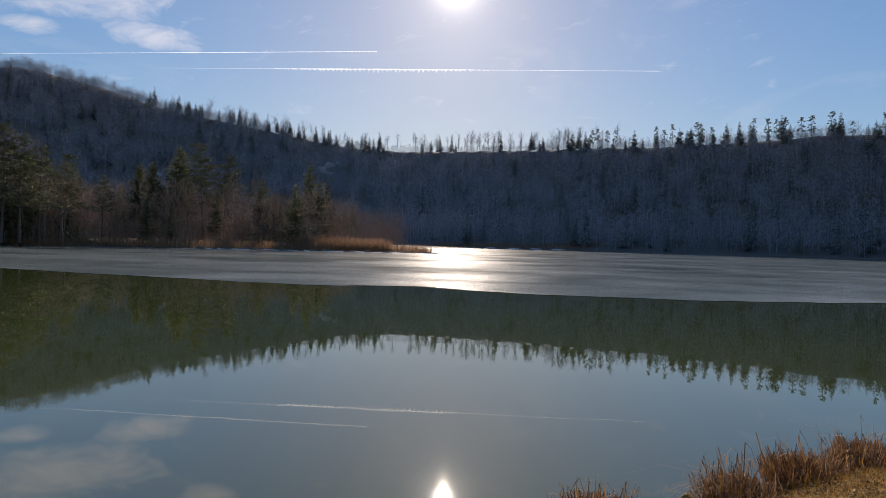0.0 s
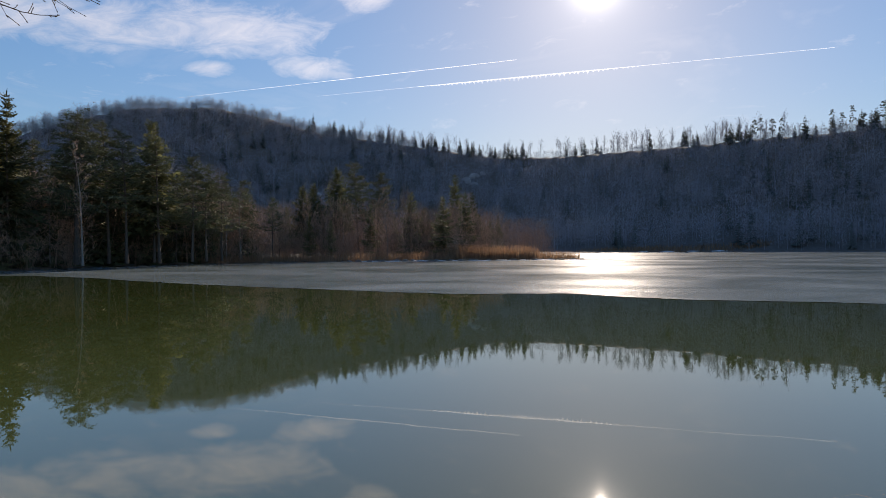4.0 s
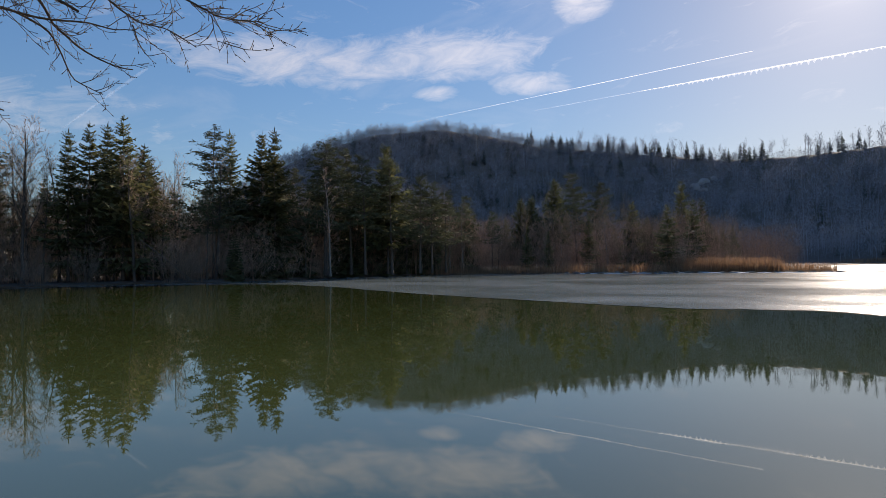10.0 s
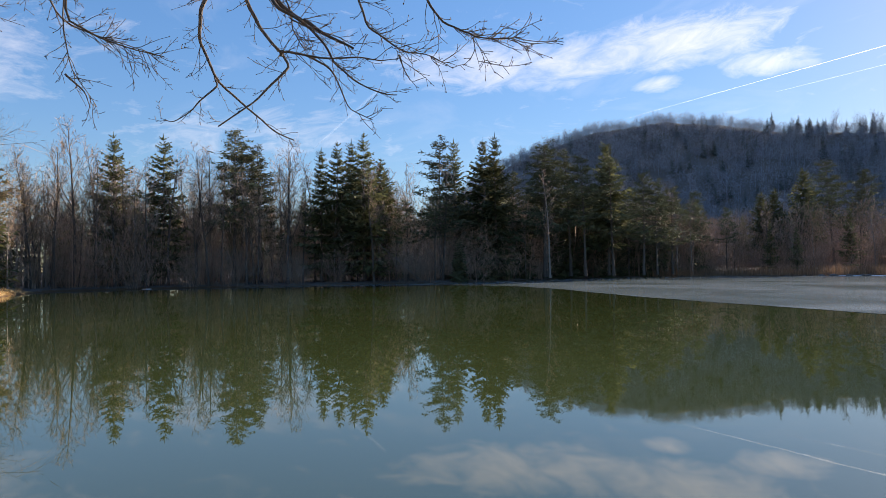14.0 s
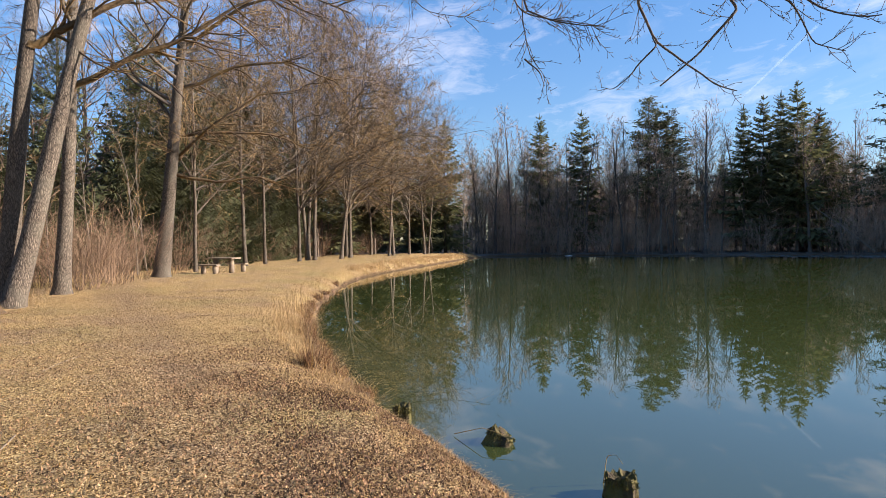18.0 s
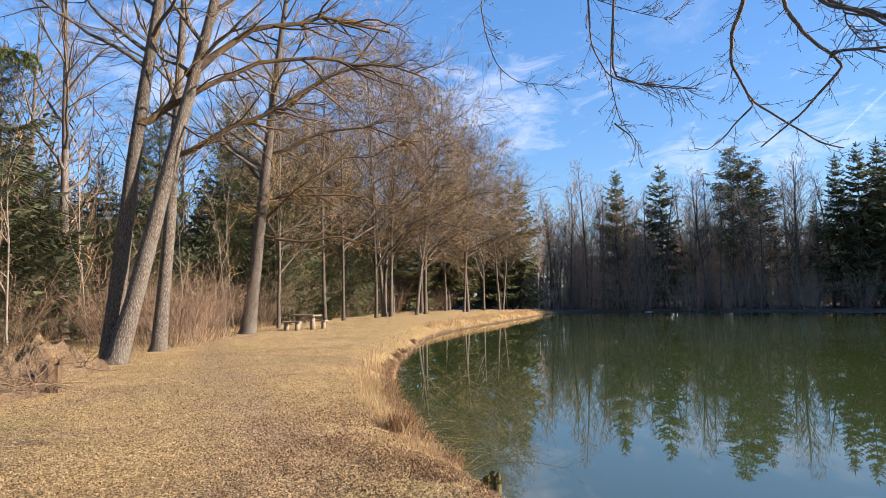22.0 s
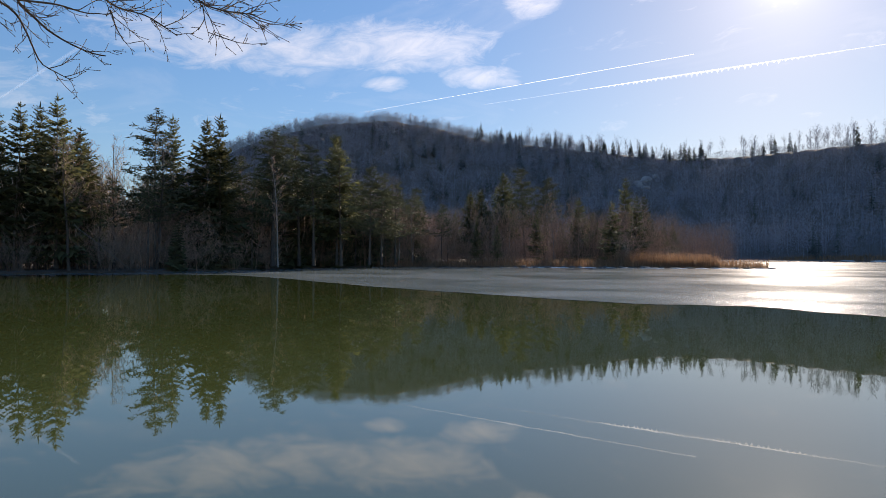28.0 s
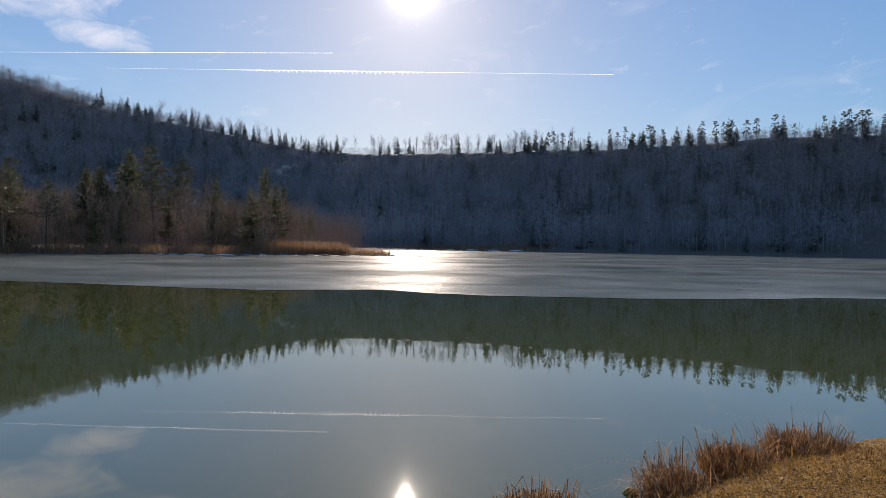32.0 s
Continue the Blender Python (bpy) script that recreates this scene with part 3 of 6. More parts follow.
def bare_tree(seed, h, r, limbs=22, forks=6, twigs=7, reach=0.28, clear=0.3, lift=0.10, twig_w=0.03, bend=0.03, angle=0.9, lean=(0, 0), fine=0, sides=3, stout=0.42, forked=False, crook=0):
    """Trunk with limbs, and branches with twigs, of a leafless tree, base at the origin."""
    rng = np.random.default_rng(seed)
    wood, fan = Geo(), Geo()
    steps = 9
    trunk = limb_path(rng, (0, 0, -0.15), (lean[0], lean[1], 1), h + 0.15, steps, bend, 0.03)
    foot = [trunk[0], trunk[0].lerp(trunk[1], 0.22)] + trunk[1:]
    wood.tube(foot, [r * 1.7, r * 1.14] + [r * (1 - 0.93 * k / steps) ** 0.8 for k in range(1, steps + 1)], 10)
    for i in range(limbs):
        s = clear + (0.97 - clear) * (i + rng.uniform(0, 0.9)) / limbs
        p, d = along(trunk, s)
        ln = h * reach * (1.25 - 0.85 * s) * rng.uniform(0.6, 1.25)
        w = side_way(rng, Vector((0, 0, 1)), rng.uniform(angle * 0.65, angle * 1.25))
        rr = r * (1.05 - s) * stout + 0.012
        bends = 5 + crook
        path = limb_path(rng, p, w, ln, bends, 0.16 + 0.03 * crook, lift * 5 / bends)
        wood.tube(path, [rr * (1 - 0.85 * k / bends) for k in range(bends + 1)], sides)
        for j in range(forks):
            q, e = along(path, rng.uniform(0.18, 1.0))
            b = side_way(rng, e, rng.uniform(0.45, 0.95))
            bl = ln * rng.uniform(0.25, 0.55)
            knees = 2 + crook
            sub = limb_path(rng, q, b, bl, knees, 0.2 + 0.04 * crook, lift * 1.6 / knees)
            (wood if forked else fan).tube(sub, [(rr * 0.32 + 0.006) * (1 - k / knees) + 0.004 * k / knees for k in range(knees + 1)], 3)
            for k in range(twigs):
                q2, e2 = along(sub, rng.uniform(0.1, 1.0))
                t = side_way(rng, e2, rng.uniform(0.35, 0.9))
                tl = bl * rng.uniform(0.25, 0.6)
                spike(fan, rng, q2, t, tl, twig_w)
                for _ in range(fine):
                    spike(fan, rng, q2 + t * tl * rng.uniform(0.2, 0.8), side_way(rng, t, rng.uniform(0.4, 0.9)), tl * rng.uniform(0.3, 0.6), twig_w * 0.7)
    return wood, fan


def spruce(seed, h, width=0.17, low=0.08, rings=46, per=8, droop=0.35, ragged=0.35, steps=4, leaf=0.34, narrow=1.0):
    """Trunk and crown of a spruce: boughs that sag and turn up, with hanging sprigs to both sides."""
    rng = np.random.default_rng(seed)
    wood, crown = Geo(), Geo()
    trunk = limb_path(rng, (0, 0, -0.15), (0, 0, 1), h + 0.1, 6, 0.008, 0.02)
    r = h * 0.0095
    wood.tube(trunk, [r * 1.3] + [r * (1 - 0.97 * k / 6) for k in range(1, 7)], 7)
    lobes = rng.uniform(0, 6.28, 3)
    tier = rng.normal(0, 0.25, rings)
    for i in range(rings * per):
        s = low + (0.985 - low) * min(1.0, (i // per + 0.5 + tier[i // per] + rng.normal(0, 0.16)) / rings) ** 0.92
        p, _ = along(trunk, min(0.995, s))
        w = rng.uniform(0, 2 * math.pi)
        ln = h * width * (1.02 - s) ** 0.78 * rng.uniform(1 - ragged, 1 + ragged * 0.5) + 0.14
        ln *= 1 + 0.16 * math.sin(2 * w + lobes[0] + 9 * s) + 0.12 * math.sin(31 * s + lobes[1])
        if s < 0.3:
            ln *= 0.6 + 1.35 * s
        out = Vector((math.cos(w), math.sin(w), 0))
        side = Vector((-out.y, out.x, 0))
        sag = -droop * (1.1 - s) + 0.35 * s
        prev = p
        for j in range(steps):
            f1 = (j + 1) / steps
            nxt = p + out * ln * f1 + Vector((0, 0, sag * ln * f1 + 0.2 * ln * f1 * f1))
            wd = ln * leaf * (1 - 0.6 * j / steps) * rng.uniform(0.6, 1.3)
            for e in (-1, 1):
                tip = prev.lerp(nxt, 0.9) + side * (e * wd) + out * wd * 0.5 + Vector((0, 0, -wd * rng.uniform(0.2, 0.9)))
                crown.tri(tuple(prev), tuple(prev.lerp(nxt, narrow)), tuple(tip))
            prev = nxt
        spike(crown, rng, prev - out * 0.05, (out + Vector((0, 0, 0.25))).normalized(), ln * 0.16 + 0.05, ln * 0.09)
    spike(crown, rng, trunk[-1] - Vector((0, 0, h * 0.03)), Vector((0, 0, 1)), h * 0.05, h * 0.012)
    return wood, crown


def pine(seed, h, low=0.38, whorls=13, width=0.17, clump=15):
    """Trunk and crown of a pine: whorls of level boughs that carry flat plates of needles, with gaps between them."""
    rng = np.random.default_rng(seed)
    wood, crown = Geo(), Geo()
    trunk = limb_path(rng, (0, 0, -0.15), (0, 0, 1), h, 8, 0.022, 0.03)
    r = h * 0.0105
    wood.tube(trunk, [r * 1.3] + [r * (1 - 0.9 * k / 8) for k in range(1, 9)], 7)
    for i in range(whorls):
        u = (i + rng.uniform(0.0, 0.7)) / whorls
        s = min(low + (0.99 - low) * u ** 0.9, 0.99)
        turn = rng.uniform(0, 6.28)
        for b in range(rng.integers(3, 6)):
            p, _ = along(trunk, min(0.995, max(low, s + rng.normal(0, 0.008))))
            w = turn + b * 1.4 + rng.normal(0, 0.3)
            ln = h * width * (1.12 - 0.95 * u ** 1.6) * rng.uniform(0.45, 1.15) + 0.3
            path = limb_path(rng, p, (math.cos(w), math.sin(w), 0.02 + 0.55 * u), ln, 4, 0.12, 0.06)
            wood.tube(path, [r * 0.28, r * 0.2, r * 0.14, r * 0.1, 0.01], 3)
            for j in range(4):
                q, e = along(path, min(1.0, 0.35 + 0.65 * (j + rng.uniform(0, 1)) / 4))
                q = q + Vector((rng.normal(0, 0.13 * ln), rng.normal(0, 0.13 * ln), rng.normal(0.12, 0.03 * ln)))
                size = 0.20 * ln * rng.uniform(0.6, 1.1) + 0.25
                for _ in range(clump):
                    d = unit(rng)
                    d.z = d.z * 0.45 + 0.12
                    spike(crown, rng, q + Vector((rng.normal(0, 0.4), rng.normal(0, 0.4), rng.normal(0, 0.12))) * size, d.normalized(), size * rng.uniform(0.5, 1.1), size * 0.2)
    return wood, crown


def bush(seed, h, stems=26, twigs=10, spread=0.5, twig_w=0.02, thick=0.006):
    rng = np.random.default_rng(seed)
    fan = Geo()
    for i in range(stems):
        w = rng.uniform(0, 2 * math.pi)
        q = Vector((math.cos(w), math.sin(w), 0)) * rng.uniform(0, h * 0.25)
        lean = rng.uniform(0.05, spread)
        path = limb_path(rng, q + Vector((0, 0, -0.1)), (math.cos(w) * lean, math.sin(w) * lean, 1), h * rng.uniform(0.55, 1.05), 4, 0.10, -0.02)
        fan.tube(path, [thick * h, thick * h * 0.75, thick * h * 0.5, 0.006, 0.002], 3)
        for _ in range(twigs):
            p, d = along(path, rng.uniform(0.25, 1.0))
            t = side_way(rng, d, rng.uniform(0.3, 0.8))
            tl = h * rng.uniform(0.10, 0.28)
            spike(fan, rng, p, t, tl, twig_w)
            spike(fan, rng, p + t * tl * 0.5, side_way(rng, t, 0.6), tl * 0.5, twig_w * 0.8)
    return fan


KINDS = {}


def kind_of_tree(key, name, wood, crown, bark, leaf, label, category, group, crown_name="crown"):
    """Builds a tree once, as an Empty with its parts; plant() copies it."""
    top = tagged(new(name, None), label, category, group)
    if wood:
        part("trunk", wood, bark, top, smooth=True)
    part(crown_name, crown, leaf, top)
    KINDS[key] = [top, False]


def plant(key, x, y, height=1.0, turn=0.0, wide=None, z=None, tilt=(0, 0), label=""):
    """Stands a tree of a kind on the ground; height and width as factors of the kind's own."""
    top, used = KINDS[key]
    zz = gz(x, y) if z is None else z
    m = Matrix.Translation((x, y, zz)) @ Euler((tilt[0], tilt[1], turn)).to_matrix().to_4x4() @ Matrix.Diagonal((wide or height, wide or height, height, 1))
    if not used:
        top.matrix_basis = m
        KINDS[key][1] = True
        ob = top
    else:
        ob = copy_thing(top, Matrix.Identity(4))
        ob.matrix_basis = m
    if label:
        tagged(ob, label)
    return ob


for i in range(4):
    kind_of_tree("spruce%d" % i, "spruce_tree", *spruce(100 + i, 20, width=(0.20, 0.23, 0.17, 0.21)[i], low=(0.06, 0.2, 0.1, 0.3)[i], ragged=0.55, per=11, rings=34),
                 BARK_DARK, NEEDLE, "tall dark green spruce in the lakeside wood", "tree", "conifers round the lake")
for i in range(3):
    kind_of_tree("pine%d" % i, "pine_tree", *pine(120 + i, 20, low=(0.35, 0.45, 0.28)[i]), BARK_DARK, PINE,
                 "tall pine with a bare lower trunk and open crown", "tree", "conifers round the lake")
for i in range(4):
    kind_of_tree("bare%d" % i, "bare_tree", *bare_tree(140 + i, 17, 0.17, limbs=24, forks=6, twigs=7, reach=(0.27, 0.31, 0.24, 0.34)[i], clear=(0.35, 0.28, 0.45, 0.38)[i],
                 angle=0.72, lift=0.13, twig_w=0.034, bend=0.06, stout=0.5), BARK_DARK, TWIG_GREY, "leafless slender tree in the wood beyond the lake", "tree", "bare trees round the lake", "crown")
for i in range(3):
    kind_of_tree("birch%d" % i, "birch_tree", *bare_tree(160 + i, 14, 0.11, limbs=18, forks=5, twigs=6, reach=0.18, clear=0.3, angle=0.6, twig_w=0.035, bend=0.06),
                 BARK_PALE, TWIG_RED, "leafless birch with a pale trunk and reddish twigs", "tree", "bare trees round the lake", "crown")
for i in range(3):
    kind_of_tree("bush%d" % i, "bush", None, bush(180 + i, 5, stems=26, twigs=15, spread=0.8, twig_w=0.03, thick=0.003), BARK, TWIG_GREY, "leafless brown shrub at the water's edge", "bush", "shrubs round the lake", "crown")
for i in range(3):
    kind_of_tree("row%d" % i, "bare_tree", *bare_tree(200 + i, 17, 0.165, limbs=34, forks=9, twigs=8, reach=(0.46, 0.52, 0.42)[i], clear=(0.2, 0.17, 0.24)[i], angle=1.2, lift=0.015, twig_w=0.022, bend=0.07, fine=2, stout=0.5, forked=True),
                 BARK, TWIG, "leafless brown tree with dense fine twigs on the lake bank", "tree", "trees along the bank", "crown")
for i in range(2):
    kind_of_tree("open%d" % i, "bare_tree", *bare_tree(240 + i, 17, 0.19, limbs=17, forks=8, twigs=6, reach=0.34, clear=(0.35, 0.42)[i], angle=0.95, lift=0.07, twig_w=0.012, bend=0.05, fine=3, stout=0.5, forked=True, sides=5, crook=3),
                 BARK_DARK, MOSSY, "leafless dark tree with open crooked limbs behind the path", "tree", "bare trees behind the path", "crown")
kind_of_tree("young_spruce0", "young_spruce", *spruce(221, 7, width=0.30, low=0.02, rings=36, per=12, droop=0.2, steps=11, leaf=0.24, narrow=0.5), BARK_DARK, YOUNG_NEEDLE, "young dark green spruce behind the path", "tree", "young spruces")
kind_of_tree("young_spruce1", "young_spruce", *spruce(222, 9, width=0.27, low=0.02, rings=40, per=12, droop=0.25, steps=11, leaf=0.23, narrow=0.5), BARK_DARK, YOUNG_NEEDLE, "young dark green spruce behind the path", "tree", "young spruces")
for i in range(3):
    kind_of_tree("thicket%d" % i, "bush", None, bush(230 + i, 3, stems=36, twigs=9, spread=0.7, twig_w=0.011, thick=0.0036), BARK, THICKET, "leafless reddish-brown shrub beside the path", "bush", "shrubs beside the path", "crown")

rng = np.random.default_rng(11)
# conifers that stand out on the far shore: x, y, height
for x, y, h in ((-94, 13.5, 20.5), (-90, 19, 20.1), (-79.7, 37.4, 18.6), (-80.5, 40.3, 19.9), (-81.3, 43, 20.6), (-77, 42.7, 20.8), (-79.2, 46.8, 18), (-73, 56, 20.7),
                (-70.5, 59.2, 20.5), (-67.7, 59.3, 21), (-62.5, 78.1, 21), (-56.8, 114.8, 14.7), (-54.8, 115.7, 15.1), (-53.4, 124.1, 19.5), (-31.1, 141.6, 18.8), (-28, 147, 15)):
    plant("spruce%d" % rng.integers(4), x, y, h / 20, rng.uniform(0, 6), z=0.6)
for x, y, h in ((-85.8, 27.1, 21.3), (-86.5, 31.2, 19.1), (-88, 29, 20), (-71.1, 51.9, 20), (-64.3, 65.8, 19.8), (-65.6, 72.8, 19.3), (-57.2, 79.6, 15.5), (-57, 82.7, 14.5), (-56.5, 86, 13.5),
                (-60, 76, 18), (-66, 68, 19), (-47.3, 121.1, 19.6), (-44.3, 124.4, 17.6), (-62, 72, 18)):
    plant("pine%d" % rng.integers(3), x, y, h / 20, rng.uniform(0, 6), wide=h / 20 * 1.2, z=0.6)
for i, (a, r, k, h) in enumerate(((60.6, 93, "spruce1", 17.5), (59.3, 96, "pine2", 16.5), (57.9, 97, "bare1", 14), (61.6, 95, "bare2", 15), (62.8, 97, "bare3", 16), (64.2, 98, "bare0", 15), (58.6, 94, "bare2", 13), (66.5, 99, "spruce2", 14), (70.4, 98, "bare1", 16), (72.3, 99, "bare3", 15))):
    plant(k, -r * math.sin(math.radians(a)), r * math.cos(math.radians(a)), h / (17 if k[0] == "b" else 20), i * 1.7, z=0.6)
plant("bare0", -91.6, 8.6, 21.2 / 17, 0.3, z=0.6)
plant("bare3", -83.2, 34.4, 17.6 / 17, 1.3, z=0.6)
plant("birch0", -59.8, 62.2, 15 / 14, 2.0, z=0.6)


def wood_band(n, az0, az1, d0, d1, kinds, h0, h1, seed, keep=2.0):
    """Trees at random between two bearings, d0 to d1 metres behind the shore."""
    rng = np.random.default_rng(seed)
    done = 0
    for _ in range(n * 12):
        if done >= n:
            break
        a, r = math.radians(rng.uniform(az0, az1)), rng.uniform(40, 190)
        x, y = -r * math.sin(a), r * math.cos(a)
        sd = float(shore_distance(np.array([x]), np.array([y]))[0])
        if not d0 < sd < d1 or r < 60:
            continue
        k = kinds[rng.integers(len(kinds))]
        own = {"spruce": 20, "pine": 20, "bare": 17, "birch": 14, "bush": 5}[k]
        h = rng.uniform(h0, h1) if k != "bush" else rng.uniform(3, 6)
        plant(k + str(rng.integers(3)), x, y, h / own, rng.uniform(0, 6.28), wide=h / own * rng.uniform(0.85, 1.2), z=min(gz(x, y), 30))
        done += 1


wood_band(74, 56, 89, 2.5, 26, ["bare", "bare", "bare", "birch", "bare"], 11, 18, 21)
wood_band(46, 33, 62, 3, 26, ["bare", "pine", "spruce", "birch", "pine"], 10, 17, 22)
wood_band(30, 31, 47, 2.5, 20, ["pine", "pine", "spruce"], 11, 16, 27)
wood_band(26, 8, 33, 6, 26, ["spruce", "pine", "spruce"], 7, 13, 31)
wood_band(34, 31, 52, 1.5, 8, ["birch", "bare"], 9, 14, 28)
wood_band(18, 60, 88, 2, 12, ["bare"], 13, 18.5, 30)
wood_band(14, 62, 89, 6, 30, ["spruce", "pine"], 9, 14, 29)
wood_band(36, 58, 89, 25, 60, ["bare", "bare", "spruce"], 12, 17, 23)
wood_band(44, 8, 36, 8, 40, ["bare", "birch", "bare", "spruce"], 8, 14, 24)
wood_band(40, 33, 89, 0.5, 6, ["bush"], 4, 5, 25)
wood_band(24, 5, 36, 6, 22, ["bush"], 4, 5, 26)


# far woods, too many to count
def far_brush(seed, stems=4, twigs=270, thick=0.0052):
    """A dense leafless thicket tree, one unit high: a few bent stems in a haze of rising twigs."""
    rng = np.random.default_rng(seed)
    g = Geo()
    for i in range(stems):
        w, out = rng.uniform(0, 6.28), rng.uniform(0.02, 0.26)
        top = Vector((out * math.cos(w), out * math.sin(w), rng.uniform(0.5, 0.9)))
        foot = Vector((top.x * 0.3, top.y * 0.3, 0))
        g.tube([foot, foot.lerp(top, 0.5) + unit(rng) * 0.05, top], [0.0034, 0.0024, 0.001], 3)
    for k in range(twigs):
        z = 0.04 + 0.86 * rng.uniform(0, 1) ** 0.85
        w, q = rng.uniform(0, 6.28), 0.27 * math.sqrt(rng.uniform(0, 1)) * (0.75 + 0.6 * math.sin(math.pi * min(1, z + 0.1)))
        spike(g, rng, Vector((q * math.cos(w), q * math.sin(w), z)), side_way(rng, Vector((0.3 * math.cos(w), 0.3 * math.sin(w), 1)).normalized(), rng.uniform(0.1, 1.1)), rng.uniform(0.05, 0.16), thick)
    return g.arrays()


def far_spruce(seed, rings=13, per=5, wide=0.16, low=0.12):
    rng = np.random.default_rng(seed)
    g = Geo()
    g.tube([(0, 0, 0), (0, 0, 0.96)], [0.012, 0.002], 3)
    for i in range(rings):
        s = low + (0.97 - low) * i / (rings - 1)
        for k in range(per):
            w = rng.uniform(0, 6.28)
            ln = wide * (1.03 - s) ** 0.8 * rng.uniform(0.6, 1.25) + 0.008
            out, side = Vector((math.cos(w), math.sin(w), 0)), Vector((-math.sin(w), math.cos(w), 0))
            p = Vector((0, 0, s))
            tip = p + out * ln + Vector((0, 0, -0.3 * ln * (1.2 - s)))
            for e in (-1, 1):
                g.tri(tuple(p), tuple(tip), tuple(p.lerp(tip, 0.6) + side * e * ln * 0.42 + Vector((0, 0, -ln * 0.3))))
    g.tri((-0.006, 0, 0.94), (0.006, 0, 0.94), (0, 0, 1.01))
    return g.arrays()


def far_pine(seed, low=0.45):
    rng = np.random.default_rng(seed)
    g = Geo()
    g.tube([(0, 0, 0), (0.01, 0, 0.5), (0, 0, 0.97)], [0.013, 0.009, 0.003], 3)
    for i in range(26):
        s = low + (0.98 - low) * rng.uniform(0, 1)
        w, ln = rng.uniform(0, 6.28), 0.17 * (1.15 - 0.8 * s) * rng.uniform(0.3, 1.1)
        q = Vector((math.cos(w) * ln, math.sin(w) * ln, s))
        for _ in range(7):
            d = unit(rng)
            d.z *= 0.6
            spike(g, rng, q + unit(rng) * 0.02, d, 0.07, 0.035)
    return g.arrays()


def stand(name, x, y, h, template, material, label, seed, wide=1.0):
    rng = np.random.default_rng(seed)
    v, f = template
    rows = np.stack([x, y, ground_z(x, y) - 0.2, rng.uniform(0, 6.28, len(x)), h * wide * rng.uniform(0.85, 1.2, len(x)), h], 1)
    ob = new(name, mesh_np(name, *scatter(rng, v, f, rows), material))
    tagged(ob, label, "forest", kind="stuff")


def hill_tree(seed, twigs=74, thick=0.0125):
    """A leafless hill tree, one unit high: a stem inside a rounded haze of short rising twigs."""
    rng = np.random.default_rng(seed)
    g = Geo()
    g.tube([(0, 0, 0), (0.012, 0.01, 0.45), (0.0, 0.02, 0.9)], [0.005, 0.004, 0.002], 3)
    for k in range(twigs):
        z = 0.16 + 0.74 * rng.uniform(0, 1)
        w, q = rng.uniform(0, 6.28), 0.32 * math.sqrt(rng.uniform(0, 1)) * math.sin(math.pi * min(1.0, 0.12 + 0.9 * (z - 0.1))) ** 0.6
        spike(g, rng, Vector((q * math.cos(w), q * math.sin(w), z)), side_way(rng, Vector((0.5 * math.cos(w), 0.5 * math.sin(w), 1)).normalized(), rng.uniform(0.2, 1.3)), rng.uniform(0.06, 0.15), thick)
    return g.arrays()


def ridge_tree(seed, clear=0.45, wide=0.12, limbs=22):
    """A slender leafless tree, one unit high, with a clean stem below its crown."""
    rng = np.random.default_rng(seed)
    g = Geo()
    g.tube([(0, 0, 0), (0.012, 0.01, 0.45), (0.0, 0.02, 0.92)], [0.0085, 0.006, 0.002], 4)
    for i in range(limbs):
        z = clear + (0.9 - clear) * (i + rng.uniform(0, 1)) / limbs
        w, out = rng.uniform(0, 6.28), wide * (1.15 - 0.6 * z) * rng.uniform(0.6, 1.3)
        p = Vector((0.008, 0.01, z))
        tip = p + Vector((out * math.cos(w), out * math.sin(w), out * rng.uniform(0.8, 1.8)))
        d = (tip - p).normalized()
        spike(g, rng, p, d, (tip - p).length, 0.009)
        for k in range(4):
            spike(g, rng, p.lerp(tip, rng.uniform(0.3, 0.95)), side_way(rng, d, rng.uniform(0.4, 0.9)), out * rng.uniform(0.35, 0.7), 0.0065)
    return g.arrays()


def hill_woods(name, count, template, material, seed, label, lo=0.02, hi=1.0, az0=-75, az1=56, h0=11, h1=17, cap=None, wide=1.0):
    """Trees between the foot and the ridge of the hills; cap keeps those under the crest from rising above it by more than so many radians."""
    rng = np.random.default_rng(seed)
    a = rng.uniform(az0, az1, count)
    foot, ridge = np.interp(a, AZ_K, FOOT_R), np.interp(a, AZ_K, RIDGE_R)
    r = foot + (ridge - foot) * rng.uniform(lo, hi, count)
    x, y = -r * np.sin(np.radians(a)), r * np.cos(np.radians(a))
    h = rng.uniform(h0, h1, count)
    if cap is not None:
        crest = np.tan(np.radians(np.interp(a, AZ_K, RIDGE_EL))) + 2.2 / ridge + cap
        h = np.clip(crest * r + 2.2 - ground_z(x, y), 3.6, h)
    ok = shore_distance(x, y) > 3
    x, y, h = x[ok], y[ok], h[ok]
    stand(name, x, y, h, template, material, label, seed + 500, wide)


def shore_woods(name, count, template, material, seed, label, az0, az1, d0, d1, h0, h1, rmax=230, rmin=18):
    rng = np.random.default_rng(seed)
    a, r = np.radians(rng.uniform(az0, az1, count * 8)), rng.uniform(rmin, rmax, count * 8)
    x, y = -r * np.sin(a), r * np.cos(a)
    sd = shore_distance(x, y)
    ok = np.flatnonzero((sd > d0) & (sd < d1))[:count]
    x, y = x[ok], y[ok]
    stand(name, x, y, rng.uniform(h0, h1, len(x)), template, material, label, seed + 500)


